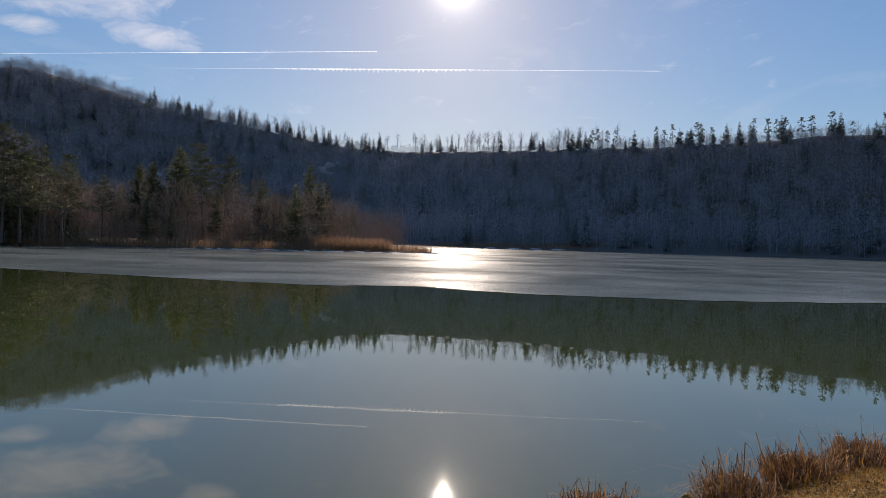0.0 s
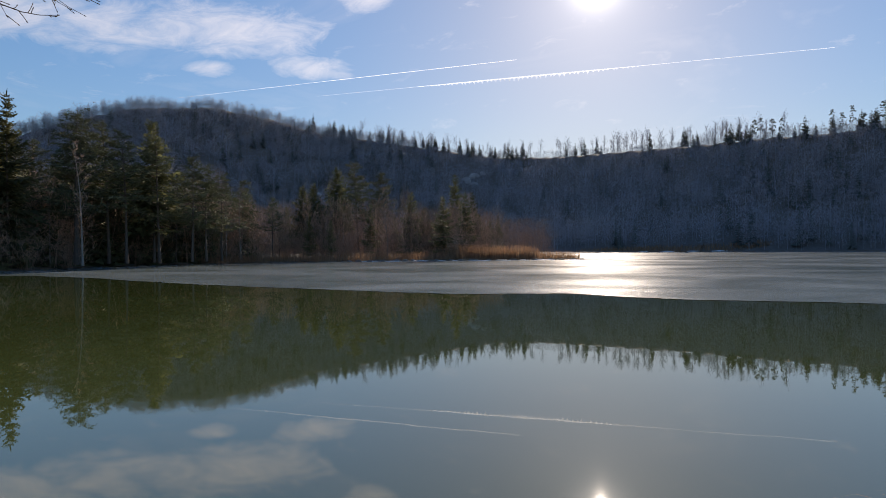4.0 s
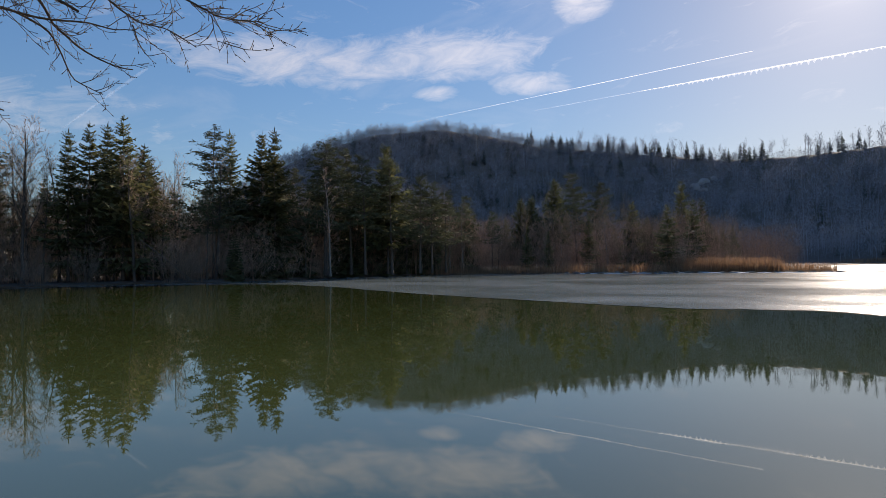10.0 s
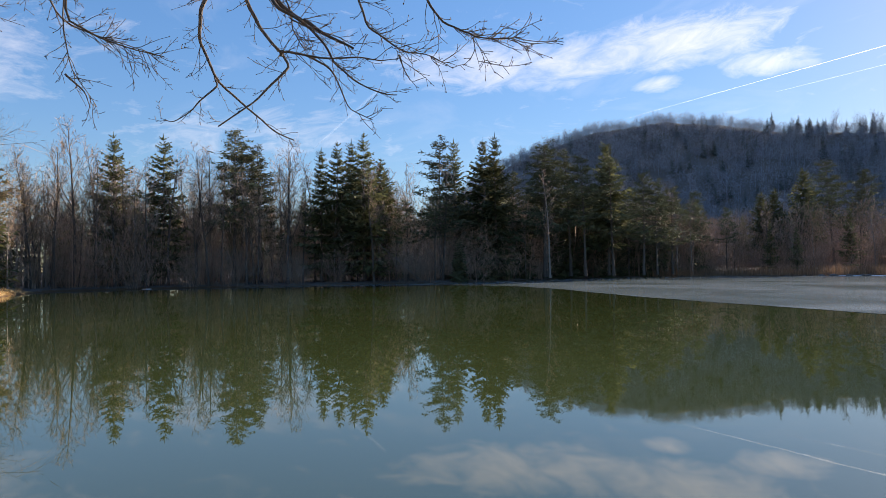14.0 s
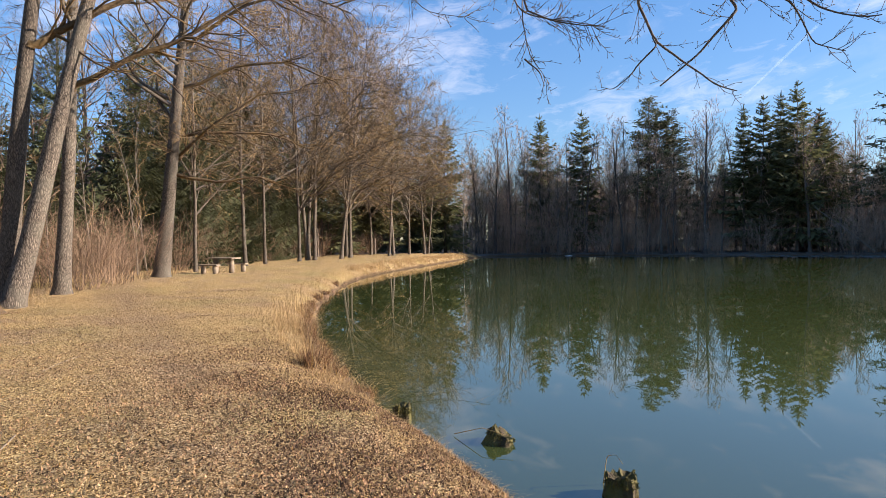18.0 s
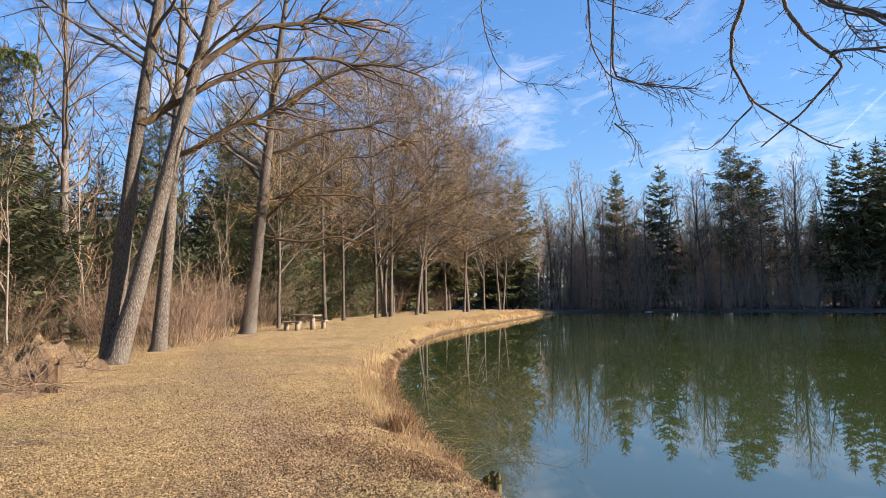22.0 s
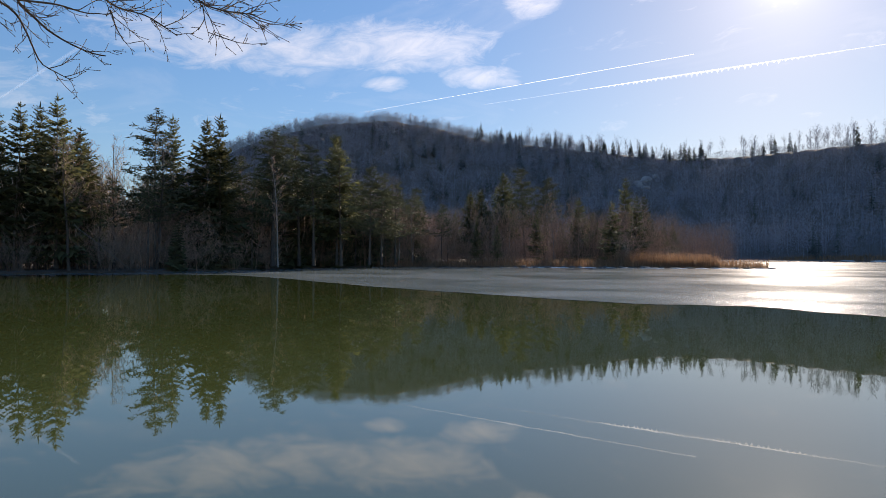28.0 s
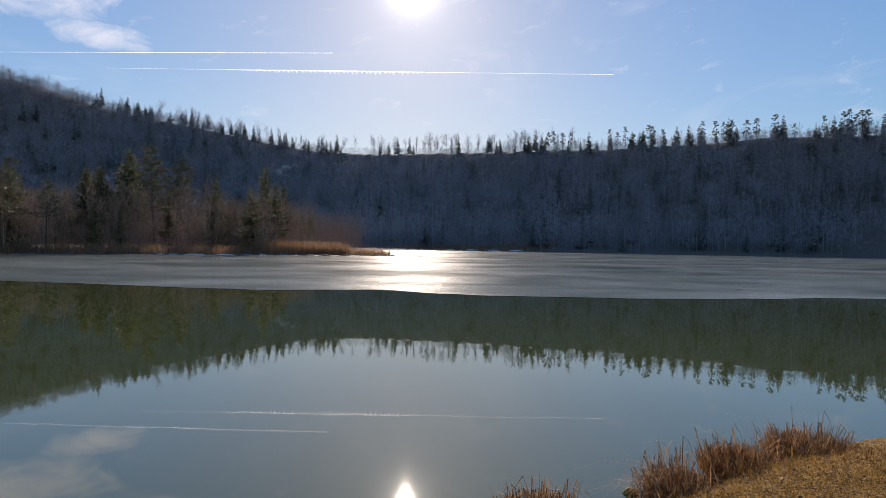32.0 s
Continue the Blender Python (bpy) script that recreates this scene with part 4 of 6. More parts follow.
# hill and ridge woods, all in the two haze-tinted colours
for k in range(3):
    hill_woods("hill_bare_woods", 1350, hill_tree(300 + k), HAZY_TWIG, 31 + k, "leafless woods tinted hazy grey on the hills across the lake", h0=8, h1=14, cap=0.003)
    hill_woods("ridge_bare_trees", 66, ridge_tree(310 + k, (0.3, 0.42, 0.36)[k], (0.22, 0.16, 0.2)[k], 30), HAZY_TWIG, 41 + k, "slender leafless trees standing along the hill saddle", lo=0.97, hi=1.0, az0=-16, az1=24, h0=4.5, h1=12.5)
    hill_woods("ridge_bare_trees", 150, ridge_tree(314 + k, 0.2, 0.22), HAZY_TWIG, 44 + k, "leafless trees along the hill ridge", lo=0.95, hi=1.0, az0=-75, az1=-3, h0=4, h1=8)
hill_woods("hill_bare_woods", 2300, hill_tree(304, 60, 0.017), HAZY_TWIG, 38, "leafless woods tinted hazy grey on the upper hillside", lo=0.5, hi=1.0, az0=-60, az1=56, h0=4, h1=8, cap=0.003, wide=1.5)
hill_woods("ridge_brush", 850, hill_tree(307, 60, 0.022), HAZY_TWIG, 36, "low leafless brush on the hill ridge", lo=0.985, hi=1.0, az0=-65, az1=54, h0=1.8, h1=4.4, wide=1.5)
hill_woods("hill_crest_trees", 240, ridge_tree(318, 0.25, 0.22, 26), HAZY_TWIG, 35, "leafless trees along the crest of the hill", lo=0.97, hi=1.0, az0=18, az1=54, h0=4, h1=7.5)
hill_woods("hill_crest_woods", 520, hill_tree(306, 90, 0.02), HAZY_TWIG, 39, "close leafless woods along the crest of the hill", lo=0.95, hi=1.0, az0=16, az1=54, h0=4, h1=7.5)
hill_woods("hill_top_woods", 600, hill_tree(305, 80, 0.015), HAZY_TWIG, 37, "dense leafless woods over the hilltop", lo=0.78, hi=1.0, az0=14, az1=54, h0=5, h1=8.5, cap=0.02, wide=1.15)
hill_woods("hill_spruces", 150, far_spruce(320), HAZY_NEEDLE, 51, "dark spruces among the hill woods", h0=9, h1=14, cap=0.003)
hill_woods("hill_spruces", 150, far_spruce(321, wide=0.2), HAZY_NEEDLE, 52, "dark spruces covering the shaded hillside", az0=-75, az1=-12, h0=9, h1=14, cap=0.01)
hill_woods("hill_spruces", 260, far_spruce(327, wide=0.2), HAZY_NEEDLE, 57, "dark spruces among the woods of the higher hill", az0=14, az1=54, h0=7, h1=12, cap=0.006)
hill_woods("ridge_spruces", 46, far_spruce(328, 16, 7, 0.2), HAZY_NEEDLE, 58, "dark spruces standing close on the ridge beside the saddle", lo=0.97, hi=1.0, az0=6, az1=25, h0=5, h1=10.5)
hill_woods("ridge_spruces", 44, far_spruce(322, 18, 7, 0.2), HAZY_NEEDLE, 53, "dark spruces along the hill saddle", lo=0.975, hi=1.0, az0=-12, az1=26, h0=5, h1=12)
hill_woods("ridge_spruces", 95, far_spruce(326, 16, 7, 0.24), HAZY_NEEDLE, 56, "dark spruces along the hill ridge", lo=0.96, hi=1.0, az0=-75, az1=-11, h0=6, h1=11)
hill_woods("ridge_pines", 80, far_pine(324, 0.4), HAZY_NEEDLE, 55, "pines crowded along the hill ridge", lo=0.96, hi=1.0, az0=-75, az1=-12, h0=8, h1=12)
# woods behind the far shore and behind the path
for k in range(2):
    shore_woods("far_bare_woods", 130, far_brush(330 + k), TWIG_GREY, 61 + k, "leafless brown woods behind the far shore", 28, 91, 3, 45, 8, 14, rmin=88)
    shore_woods("point_bare_woods", 250, far_brush(334 + k), TWIG_RED, 64 + k, "leafless brown thicket on the reedy point", 4, 40, 5, 50, 6, 12.5)
    shore_woods("back_bare_woods", 140, far_brush(340 + k), THICKET, 71 + k, "leafless brown woods behind the path", 92, 165, 16, 55, 7, 13)
shore_woods("far_spruces", 130, far_spruce(350, 20, 7), NEEDLE, 75, "dark spruces deep in the far woods", 30, 94, 10, 60, 9, 14)
shore_woods("back_spruces", 210, far_spruce(351, 22, 8, 0.2), NEEDLE, 76, "dark spruces deep in the woods behind the path", 92, 165, 20, 60, 8, 15)
shore_woods("shore_thicket", 250, far_brush(360), TWIG_RED, 81, "reddish-brown leafless thicket along the far shore", 44, 91, 1.0, 14, 4, 10, rmin=88)
shore_woods("shore_thicket", 150, far_brush(361), TWIG_RED, 82, "grey-brown leafless thicket along the far shore", 30, 56, 0.8, 12, 6, 12, rmin=80)
shore_woods("shore_young_spruces", 200, far_spruce(352, 20, 8, 0.22, 0.04), NEEDLE, 83, "young spruces along the wooded point", 31, 53, 1.2, 16, 5, 12)


# ---------------------------------------------------------------- the bank and its trees
for i, (x, y, h) in enumerate(((-33.8, -14.2, 16), (-49.5, -12.8, 19), (-52, -11.5, 23), (-53.5, -12.2, 24), (-57, -10.9, 23), (-59.5, -10, 22), (-62, -9.6, 22), (-55.5, -13.5, 24), (-66.5, -7.2, 21),
                               (-69, -6, 20), (-72, -5.2, 20), (-74, -3.9, 19), (-77, -2.6, 18), (-79.5, -2.4, 15), (-45, -14.2, 21), (-64.5, -11, 23), (-71, -9, 21), (-40.5, -13.9, 19))):
    plant("row%d" % (i % 3), x + 0.8 * math.sin(i * 2.3), y + 0.6 * math.sin(i * 1.9), h / 17, i * 1.7, wide=h / 17 * ((0.74 if x < -46 else 0.64) + 0.1 * math.sin(i * 3.1)), tilt=(0.07 * math.sin(i * 1.3) - 0.05, 0.06 * math.cos(i * 2.1)))
for i, (x, y, h) in enumerate(((-84, -1, 18.5), (-83, -8, 20), (-81, -3.5, 17), (-76, -10, 18), (-62, -16, 14), (-42, -20, 12), (-50, -22, 15), (-36, -24, 13), (-87, -3, 14), (-56, -17, 13), (-60, -15.5, 11), (-66, -14.5, 14), (-70, -12.5, 12), (-75, -9.5, 14), (-79, -7.5, 13), (-52, -17.5, 11), (-47, -17, 12), (-81, -11, 15), (-36, -18.5, 15), (-41, -19.5, 16.5), (-46, -19, 17), (-32, -20.5, 13), (-55, -20, 17), (-45.1, -16.9, 15), (-47.8, -16.2, 16), (-37.3, -15.9, 12.5), (-53.8, -16, 17), (-41.2, -16.2, 14))):
    if x > -64:
        plant("young_spruce%d" % (i % 2), x, y, h / (7, 9)[i % 2], i * 1.1, wide=0.62 * h / (7, 9)[i % 2])
    else:
        plant("spruce%d" % (i % 4), x, y, h / 20, i * 1.1)
for i, (x, y, f) in enumerate(((-18.6, -19.0, 1.25), (-20.8, -20, 1.3), (-23.9, -20.5, 1.1), (-17.2, -20.5, 1.2), (-22.3, -18.6, 0.8), (-28.9, -21.9, 1.0), (-28.4, -19.1, 0.7), (-44, -17.5, 0.9), (-38, -18.5, 1.0), (-52, -18, 1.0), (-17, -22, 1.15), (-46, -19, 1.1))):
    plant("young_spruce%d" % (i % 2), x, y, f, i * 1.3)
rng = np.random.default_rng(77)
for i in range(64):
    s = (i + rng.uniform(0, 1)) / 64
    x = -12 - 66 * s ** 1.2
    y = -15.5 - rng.uniform(0, 6) - (3.5 if x > -24 else 0) + max(0, (-x - 50) * 0.22)
    plant("thicket%d" % (i % 3), x, y, rng.uniform(0.7, 1.35), rng.uniform(0, 6.28))


for i in range(22):
    a, r = math.radians(rng.uniform(116, 143)), rng.uniform(23.8, 29)
    plant("thicket%d" % (i % 3), -r * math.sin(a), r * math.cos(a), rng.uniform(0.7, 1.2), rng.uniform(0, 6.28))


def tall_tree(x, y, base, limbs, twig_seed, h, r, lean, label, clear=0.45, crown_limbs=24, reach=0.26, bark=BARK):
    """A big bank tree: trunk with upper branches from bare_tree, and arching limbs of its own, each a part."""
    top = tagged(new("bank_tree", None), label, "tree", "large trees beside the path")
    wood, fan = bare_tree(twig_seed, h, r, limbs=crown_limbs, forks=7, twigs=8, reach=reach, clear=clear, angle=1.0, lift=0.06, twig_w=0.009, bend=0.03, lean=lean, fine=3, sides=5, crook=3, forked=True)
    part("trunk", wood, bark, top, smooth=True)
    part("crown", fan, TWIG, top)
    rng = np.random.default_rng(twig_seed + 1)
    for spine, rr in limbs:
        pts = [Vector(p) - Vector((x, y, base)) for p in spine]
        pts.insert(0, pts[0] + (pts[0] - pts[1]) * 0.1)
        g, tw = Geo(), Geo()
        n = len(pts)
        fine = [along(pts, k / 12)[0] + unit(rng) * 0.06 for k in range(13)]
        g.tube(fine, [rr * (1 - 0.8 * k / 12) for k in range(13)], 6)
        ln = sum((pts[k + 1] - pts[k]).length for k in range(n - 1))
        for j in range(19):
            q, e = along(fine, rng.uniform(0.2, 1.0))
            b = side_way(rng, e, rng.uniform(0.4, 1.0))
            b.z -= 0.15
            bl = ln * rng.uniform(0.18, 0.46)
            sub = limb_path(rng, q, b, bl, 7, 0.26, -0.03)
            g.tube(sub, [rr * 0.3, rr * 0.26, rr * 0.22, rr * 0.18, rr * 0.14, rr * 0.1, rr * 0.07, 0.004], 4)
            for k in range(9):
                q2, e2 = along(sub, rng.uniform(0.1, 1))
                t = side_way(rng, e2, rng.uniform(0.3, 0.9))
                tl = bl * rng.uniform(0.2, 0.5)
                path = limb_path(rng, q2, t, tl, 2, 0.2, -0.03)
                tw.tube(path, [0.008, 0.006, 0.002], 3)
                for _ in range(4):
                    q3, e3 = along(path, rng.uniform(0.1, 1))
                    spike(tw, rng, q3, side_way(rng, e3, rng.uniform(0.4, 0.9)), tl * rng.uniform(0.2, 0.5), 0.009)
        limb = part("limb", g, MOSSY, top, "arching limb with orange-green moss", smooth=True)
        tagged(part("twig", tw, TWIG, limb), kind="stuff")
    top.location = (x, y, base)
    return top


tall_tree(-15.5, -11.4, 0.62, [([(-15.3, -10.3, 7.2), (-15.9, -9.1, 8.2), (-16.6, -7.6, 9.1), (-17.3, -5.8, 9.4), (-17.7, -4.4, 9.0)], 0.13)], 401, 17, 0.24, (0.06, 0.13), "tall leafless tree with grey bark leaning beside the path", crown_limbs=16)
tall_tree(-15.0, -10.9, 0.62, [([(-15.6, -9.1, 8.6), (-16.3, -7.8, 9.9), (-17.2, -6.0, 10.6), (-18, -4.2, 10.4)], 0.14)], 405, 17, 0.24, (-0.07, 0.22), "tall leafless tree with pale bark leaning towards the lake", crown_limbs=16)
tall_tree(-18.7, -12.0, 0.65, [([(-18.3, -11.2, 6.9), (-18.6, -9.7, 7.8), (-18.9, -8.4, 8.4), (-19.3, -7, 9.4), (-19.8, -5.4, 10.4)], 0.13)], 411, 18, 0.22, (0.04, 0.10), "tall leafless tree with an arching mossy limb", crown_limbs=16)
tall_tree(-27.4, -13.1, 0.65, [([(-27.2, -12.2, 5.2), (-27.6, -10.6, 4.9), (-28, -8.8, 5.2), (-28.3, -7.2, 4.6)], 0.10), ([(-27.2, -12, 7), (-27.6, -10, 7.2), (-28.1, -8.2, 7.1), (-28.6, -6.5, 6.5)], 0.10),
                               ([(-27.1, -11.8, 9), (-27.5, -9.6, 10), (-28, -7.4, 10.4), (-28.6, -5.4, 9.6)], 0.12), ([(-27, -11.4, 11), (-27, -9, 12.6), (-27.4, -6.6, 13.2), (-28, -4.6, 12.6)], 0.12),
                               ([(-27.2, -12, 6.1), (-26.4, -10.4, 7.2), (-26.8, -8.4, 8.6), (-27.4, -6.4, 9)], 0.10)], 421, 19, 0.33, (0.03, 0.13), "big leafless tree with long drooping mossy limbs", clear=0.35, crown_limbs=20, reach=0.3)

# spruces by the path: one with a bare trunk, one whose boughs hang low
def near_spruce(x, y, h, first, boughs, reach, hang, seed, label, bare=(0.0, 0.0)):
    rng = np.random.default_rng(seed)
    top = tagged(new("spruce_tree", None), label, "tree")
    wood = Geo()
    trunk = limb_path(rng, (0, 0, -0.1), (0, 0.02, 1), h, 8, 0.01, 0.02)
    foot = [trunk[0], trunk[0].lerp(trunk[1], 0.2)] + trunk[1:]
    wood.tube(foot, [0.38, 0.27] + [0.25 * (1 - 0.93 * k / 8) for k in range(1, 9)], 12)
    for i in range(14):
        p, _ = along(trunk, rng.uniform(0.1, 0.6))
        w = rng.uniform(0, 6.28)
        wood.tube(limb_path(rng, p, (math.cos(w), math.sin(w), 0.1), rng.uniform(0.3, 1.2), 3, 0.15, -0.03), [0.025, 0.018, 0.012, 0.004], 4)
    part("trunk", wood, BARK, top, smooth=True)
    for i in range(boughs):
        s = first + (0.97 - first) * (i / boughs)
        if bare[0] < s < bare[1]:
            continue
        p, _ = along(trunk, s)
        w = i * 2.4 + rng.uniform(-0.3, 0.3)
        ln = reach * (1.08 - s) * rng.uniform(0.75, 1.1)
        path = limb_path(rng, p, (math.cos(w), math.sin(w), 0.05), ln, 5, 0.05, -0.05)
        crown = Geo()
        crown.tube(path, [0.035, 0.028, 0.022, 0.016, 0.01, 0.004], 3)
        for j in range(int(40 * ln)):
            q, e = along(path, 0.1 + 0.9 * rng.uniform(0, 1))
            side = side_way(rng, e, rng.uniform(0.5, 1.0))
            side.z = side.z * 0.4 - 0.7
            sprig = limb_path(rng, q, side, hang * rng.uniform(0.5, 1.2), 4, 0.1, -0.22)
            for k in range(12):
                q2, e2 = along(sprig, k / 12)
                spike(crown, rng, q2, side_way(rng, e2, 0.55), 0.16, 0.05)
        part("bough", crown, NEAR_NEEDLE, top)
    top.location = (x, y, gz(x, y))


near_spruce(-15.9, -17.6, 18, 0.5, 16, 5.0, 0.7, 431, "tall spruce with grey bark and few drooping branches")
near_spruce(-10.1, -14.0, 15, 0.34, 42, 3.4, 1.0, 432, "spruce whose bright green boughs hang low beside the path", (0.52, 0.68))

# thin saplings among the shrubs
for i in range(2):
    kind_of_tree("sapling%d" % i, "sapling", *bare_tree(440 + i, 8, 0.035, limbs=12, forks=4, twigs=5, reach=0.22, clear=0.2, angle=0.6, lift=0.1, twig_w=0.010, bend=0.09),
                 SAPLING, TWIG, "thin leafless sapling with a pale stem", "tree", "saplings behind the path", "crown")
for i, (x, y, f) in enumerate(((-16.2, -15.6, 0.9), (-16.6, -15.4, 1.0), (-17.1, -16.2, 0.8), (-22, -17, 1.0), (-25, -16.5, 0.9), (-31, -16, 1.0), (-40, -16, 1.1), (-13.8, -16, 0.7), (-29, -17, 1.1), (-35, -17.5, 1.2))):
    plant("sapling%d" % (i % 2), x, y, f, i * 0.9, tilt=(0.08 * math.sin(i), 0.08 * math.cos(i)))
for i, (x, y, h) in enumerate(((-23.4, -19.2, 18), (-20, -26, 16), (-34, -22, 16), (-40, -24, 17), (-28, -25, 17), (-46, -23, 16), (-30, -30, 17), (-55, -19, 16), (-24, -31, 15), (-62, -18, 17), (-70, -15, 16))):
    plant(("open%d" % (i % 2)) if x > -36 else ("bare%d" % (i % 4)), x, y, h / 17, i * 2.1)


# ---------------------------------------------------------------- overhanging branches above the bank
def overhang():
    top = tagged(new("overhanging_tree", None), "leafless tree whose budded branches hang over the bank", "tree")
    rng = np.random.default_rng(451)
    wood = Geo()
    trunk = [Vector(p) for p in ((2.6, -5.2, 0.4), (2.5, -5.0, 3.0), (2.3, -4.7, 6.0), (2.2, -4.6, 9.5), (2.3, -4.4, 14))]
    wood.tube(trunk, [0.34, 0.27, 0.23, 0.16, 0.05], 10)
    part("trunk", wood, BARK, top, smooth=True)
    g = Geo()
    limb = [Vector(p) for p in ((2.3, -4.8, 5.4), (0.4, -3.2, 6.8), (-2.2, -0.8, 7.3), (-4.4, 1.3, 7.0), (-6.3, 1.0, 7.1), (-7.8, 0.4, 7.2))]
    g.tube(limb, [0.15, 0.12, 0.10, 0.07, 0.05, 0.03], 8)
    main = part("limb", g, BARK, top, smooth=True)

    def hang(r, *spine, join=None):
        """A hanging branch along a line of points; join gives the points by which it leaves its parent, else it springs from the limb."""
        g, tw = Geo(), Geo()
        pts = [Vector(p) for p in (join or ())] + [Vector(p) for p in spine]
        if join is None and r >= 0.0095 and pts[0].z > 4.0:
            up = min((along(limb, k / 20)[0] for k in range(21)), key=lambda q: (q - pts[0]).length)
            pts = [up, pts[0].lerp(up, 0.5) + Vector((0.1, -0.1, 0.1))] + pts
        n = 4 * (len(pts) - 1)
        fine = [along(pts, k / n)[0] + unit(rng) * r * 0.4 for k in range(n + 1)]
        fine = [fine[0]] + [fine[k] * 0.5 + (fine[k - 1] + fine[k + 1]) * 0.25 for k in range(1, n)] + [fine[n]]
        g.tube(fine, [r * 0.8 * (1 - 0.74 * k / n) for k in range(n + 1)], 6)
        branch = part("branch", g, BARK_DARK, top, smooth=True)
        ln = sum((fine[k + 1] - fine[k]).length for k in range(n))
        for j in range(int(ln * 10)):
            q, e = along(fine, rng.uniform(0.08, 1.0))
            side = side_way(rng, e, rng.uniform(0.5, 1.0))
            tl = rng.uniform(0.08, 0.40)
            path = limb_path(rng, q, side, tl, 4, 0.22, 0.06)
            tw.tube(path, [0.0038, 0.0032, 0.0026, 0.0021, 0.0017], 4)
            tw.tube([path[-1], path[-1] + (path[-1] - path[-2]).normalized() * 0.014], [0.0048, 0.001], 4)
            for _ in range(int(tl * 16)):
                q2, e2 = along(path, rng.uniform(0.15, 1.0))
                s2 = limb_path(rng, q2, side_way(rng, e2, rng.uniform(0.5, 1.0)), rng.uniform(0.015, 0.09), 2, 0.2, 0.1)
                tw.tube(s2, [0.0028, 0.0024, 0.002], 3)
                tw.tube([s2[-1], s2[-1] + (s2[-1] - s2[-2]).normalized() * 0.012], [0.0042, 0.001], 4)
        tagged(part("twig", tw, BARK_DARK, branch), kind="stuff")

    hang(0.055, (-6.57, 1.73, 5.69), (-6.29, 1.92, 5.39), (-5.9, 2.1, 5.06), (-5.63, 2.23, 4.83), (-5.44, 2.38, 4.58), (-5.28, 2.48, 4.48), (-5.1, 2.6, 4.31), (-4.98, 2.78, 4.2))
    hang(0.016, (-5.52, 2.22, 5.11), (-5.49, 2.28, 4.88), (-5.44, 2.38, 4.6), (-5.44, 2.39, 4.46), (-5.41, 2.44, 4.34), (-5.38, 2.49, 4.26))
    hang(0.031, (-6.48, 1.84, 4.86), (-6.55, 1.85, 4.69), (-6.62, 1.89, 4.53), (-6.65, 2.06, 4.19), (-6.62, 2.37, 3.96), (-6.6, 2.66, 3.74), (-6.59, 2.87, 3.68), join=[(-6.28, 1.95, 5.37), (-6.36, 1.93, 5.12)])
    hang(0.014, (-6.44, 2.0, 4.1), (-6.58, 1.85, 3.95), (-6.7, 1.8, 3.87), (-6.83, 1.66, 3.76), (-6.95, 1.56, 3.82), join=[(-6.64, 2.02, 4.25)])
    hang(0.031, (-5.78, 2.1, 4.7), (-5.74, 2.21, 4.5), (-5.69, 2.36, 4.31), (-5.65, 2.45, 4.15), (-5.71, 2.3, 4.0), (-5.77, 2.14, 3.8), (-5.86, 1.84, 3.55), join=[(-5.91, 2.08, 5.07), (-5.83, 2.09, 4.88)])
    hang(0.018, (-5.41, 2.25, 4.21), (-5.32, 2.47, 4.19), (-5.23, 2.68, 4.07), (-5.19, 2.75, 3.9), (-5.15, 2.83, 3.69), (-5.06, 3.01, 3.61), join=[(-5.68, 2.38, 4.27)])
    hang(0.023, (-5.32, 2.2, 4.57), (-5.25, 2.38, 4.48), (-5.17, 2.56, 4.3), (-5.13, 2.66, 4.1), (-5.05, 2.81, 3.95), (-4.95, 2.99, 3.84), (-4.85, 3.16, 3.81), join=[(-5.63, 2.23, 4.83)])
    hang(0.016, (-5.31, 2.23, 4.17), (-5.17, 2.56, 4.13), (-5.01, 2.88, 4.16), (-4.92, 3.04, 4.13), (-4.84, 3.17, 4.15), join=[(-5.68, 2.38, 4.27)])
    hang(0.013, (-5.28, 2.3, 4.47), (-5.21, 2.48, 4.4), (-5.11, 2.68, 4.34), (-5.04, 2.84, 4.26), join=[(-5.44, 2.38, 4.58)])
    hang(0.017, (-4.49, 2.59, 4.39), (-4.46, 2.64, 4.21), (-4.38, 2.78, 4.09), (-4.31, 2.89, 4.0), (-4.21, 3.04, 3.99), (-4.08, 3.23, 3.87))
    hang(0.008, (-4.33, 2.86, 3.98), (-4.31, 2.89, 3.85), (-4.28, 2.94, 3.75), (-4.21, 3.04, 3.79))
    hang(0.014, (-3.46, 2.54, 4.03), (-3.4, 2.62, 3.89), (-3.31, 2.75, 3.82), (-3.26, 2.81, 3.78), (-3.14, 2.95, 3.76), (-3.07, 3.03, 3.77))
    hang(0.005, (-3.28, 2.79, 3.78), (-3.27, 2.8, 3.68), (-3.25, 2.83, 3.54))
    hang(0.018, (-6.47, 0.65, 4.51), (-6.45, 0.86, 4.41), (-6.43, 1.07, 4.34), (-6.39, 1.3, 4.3), (-6.36, 1.47, 4.28))
    hang(0.013, (-6.47, 0.66, 4.0), (-6.46, 0.82, 3.87), (-6.45, 0.86, 3.72))
    hang(0.013, (-6.56, -0.68, 5.49), (-6.57, -0.64, 5.11), (-6.57, -0.53, 4.74), (-6.58, -0.32, 4.53), (-6.56, 0.1, 4.47))
    hang(0.018, (-6.54, 0.45, 5.49), (-6.53, 0.46, 4.86), (-6.51, 0.64, 4.48), (-6.44, 1.05, 4.37), (-6.34, 1.44, 4.28))
    hang(0.012, (-6.51, 0.64, 4.48), (-6.5, 0.72, 4.05), (-6.46, 0.92, 3.74))
    hang(0.012, (-6.54, 0.35, 5.43), (-6.48, 0.83, 5.19), (-6.38, 1.29, 4.99))
    dead = Geo()
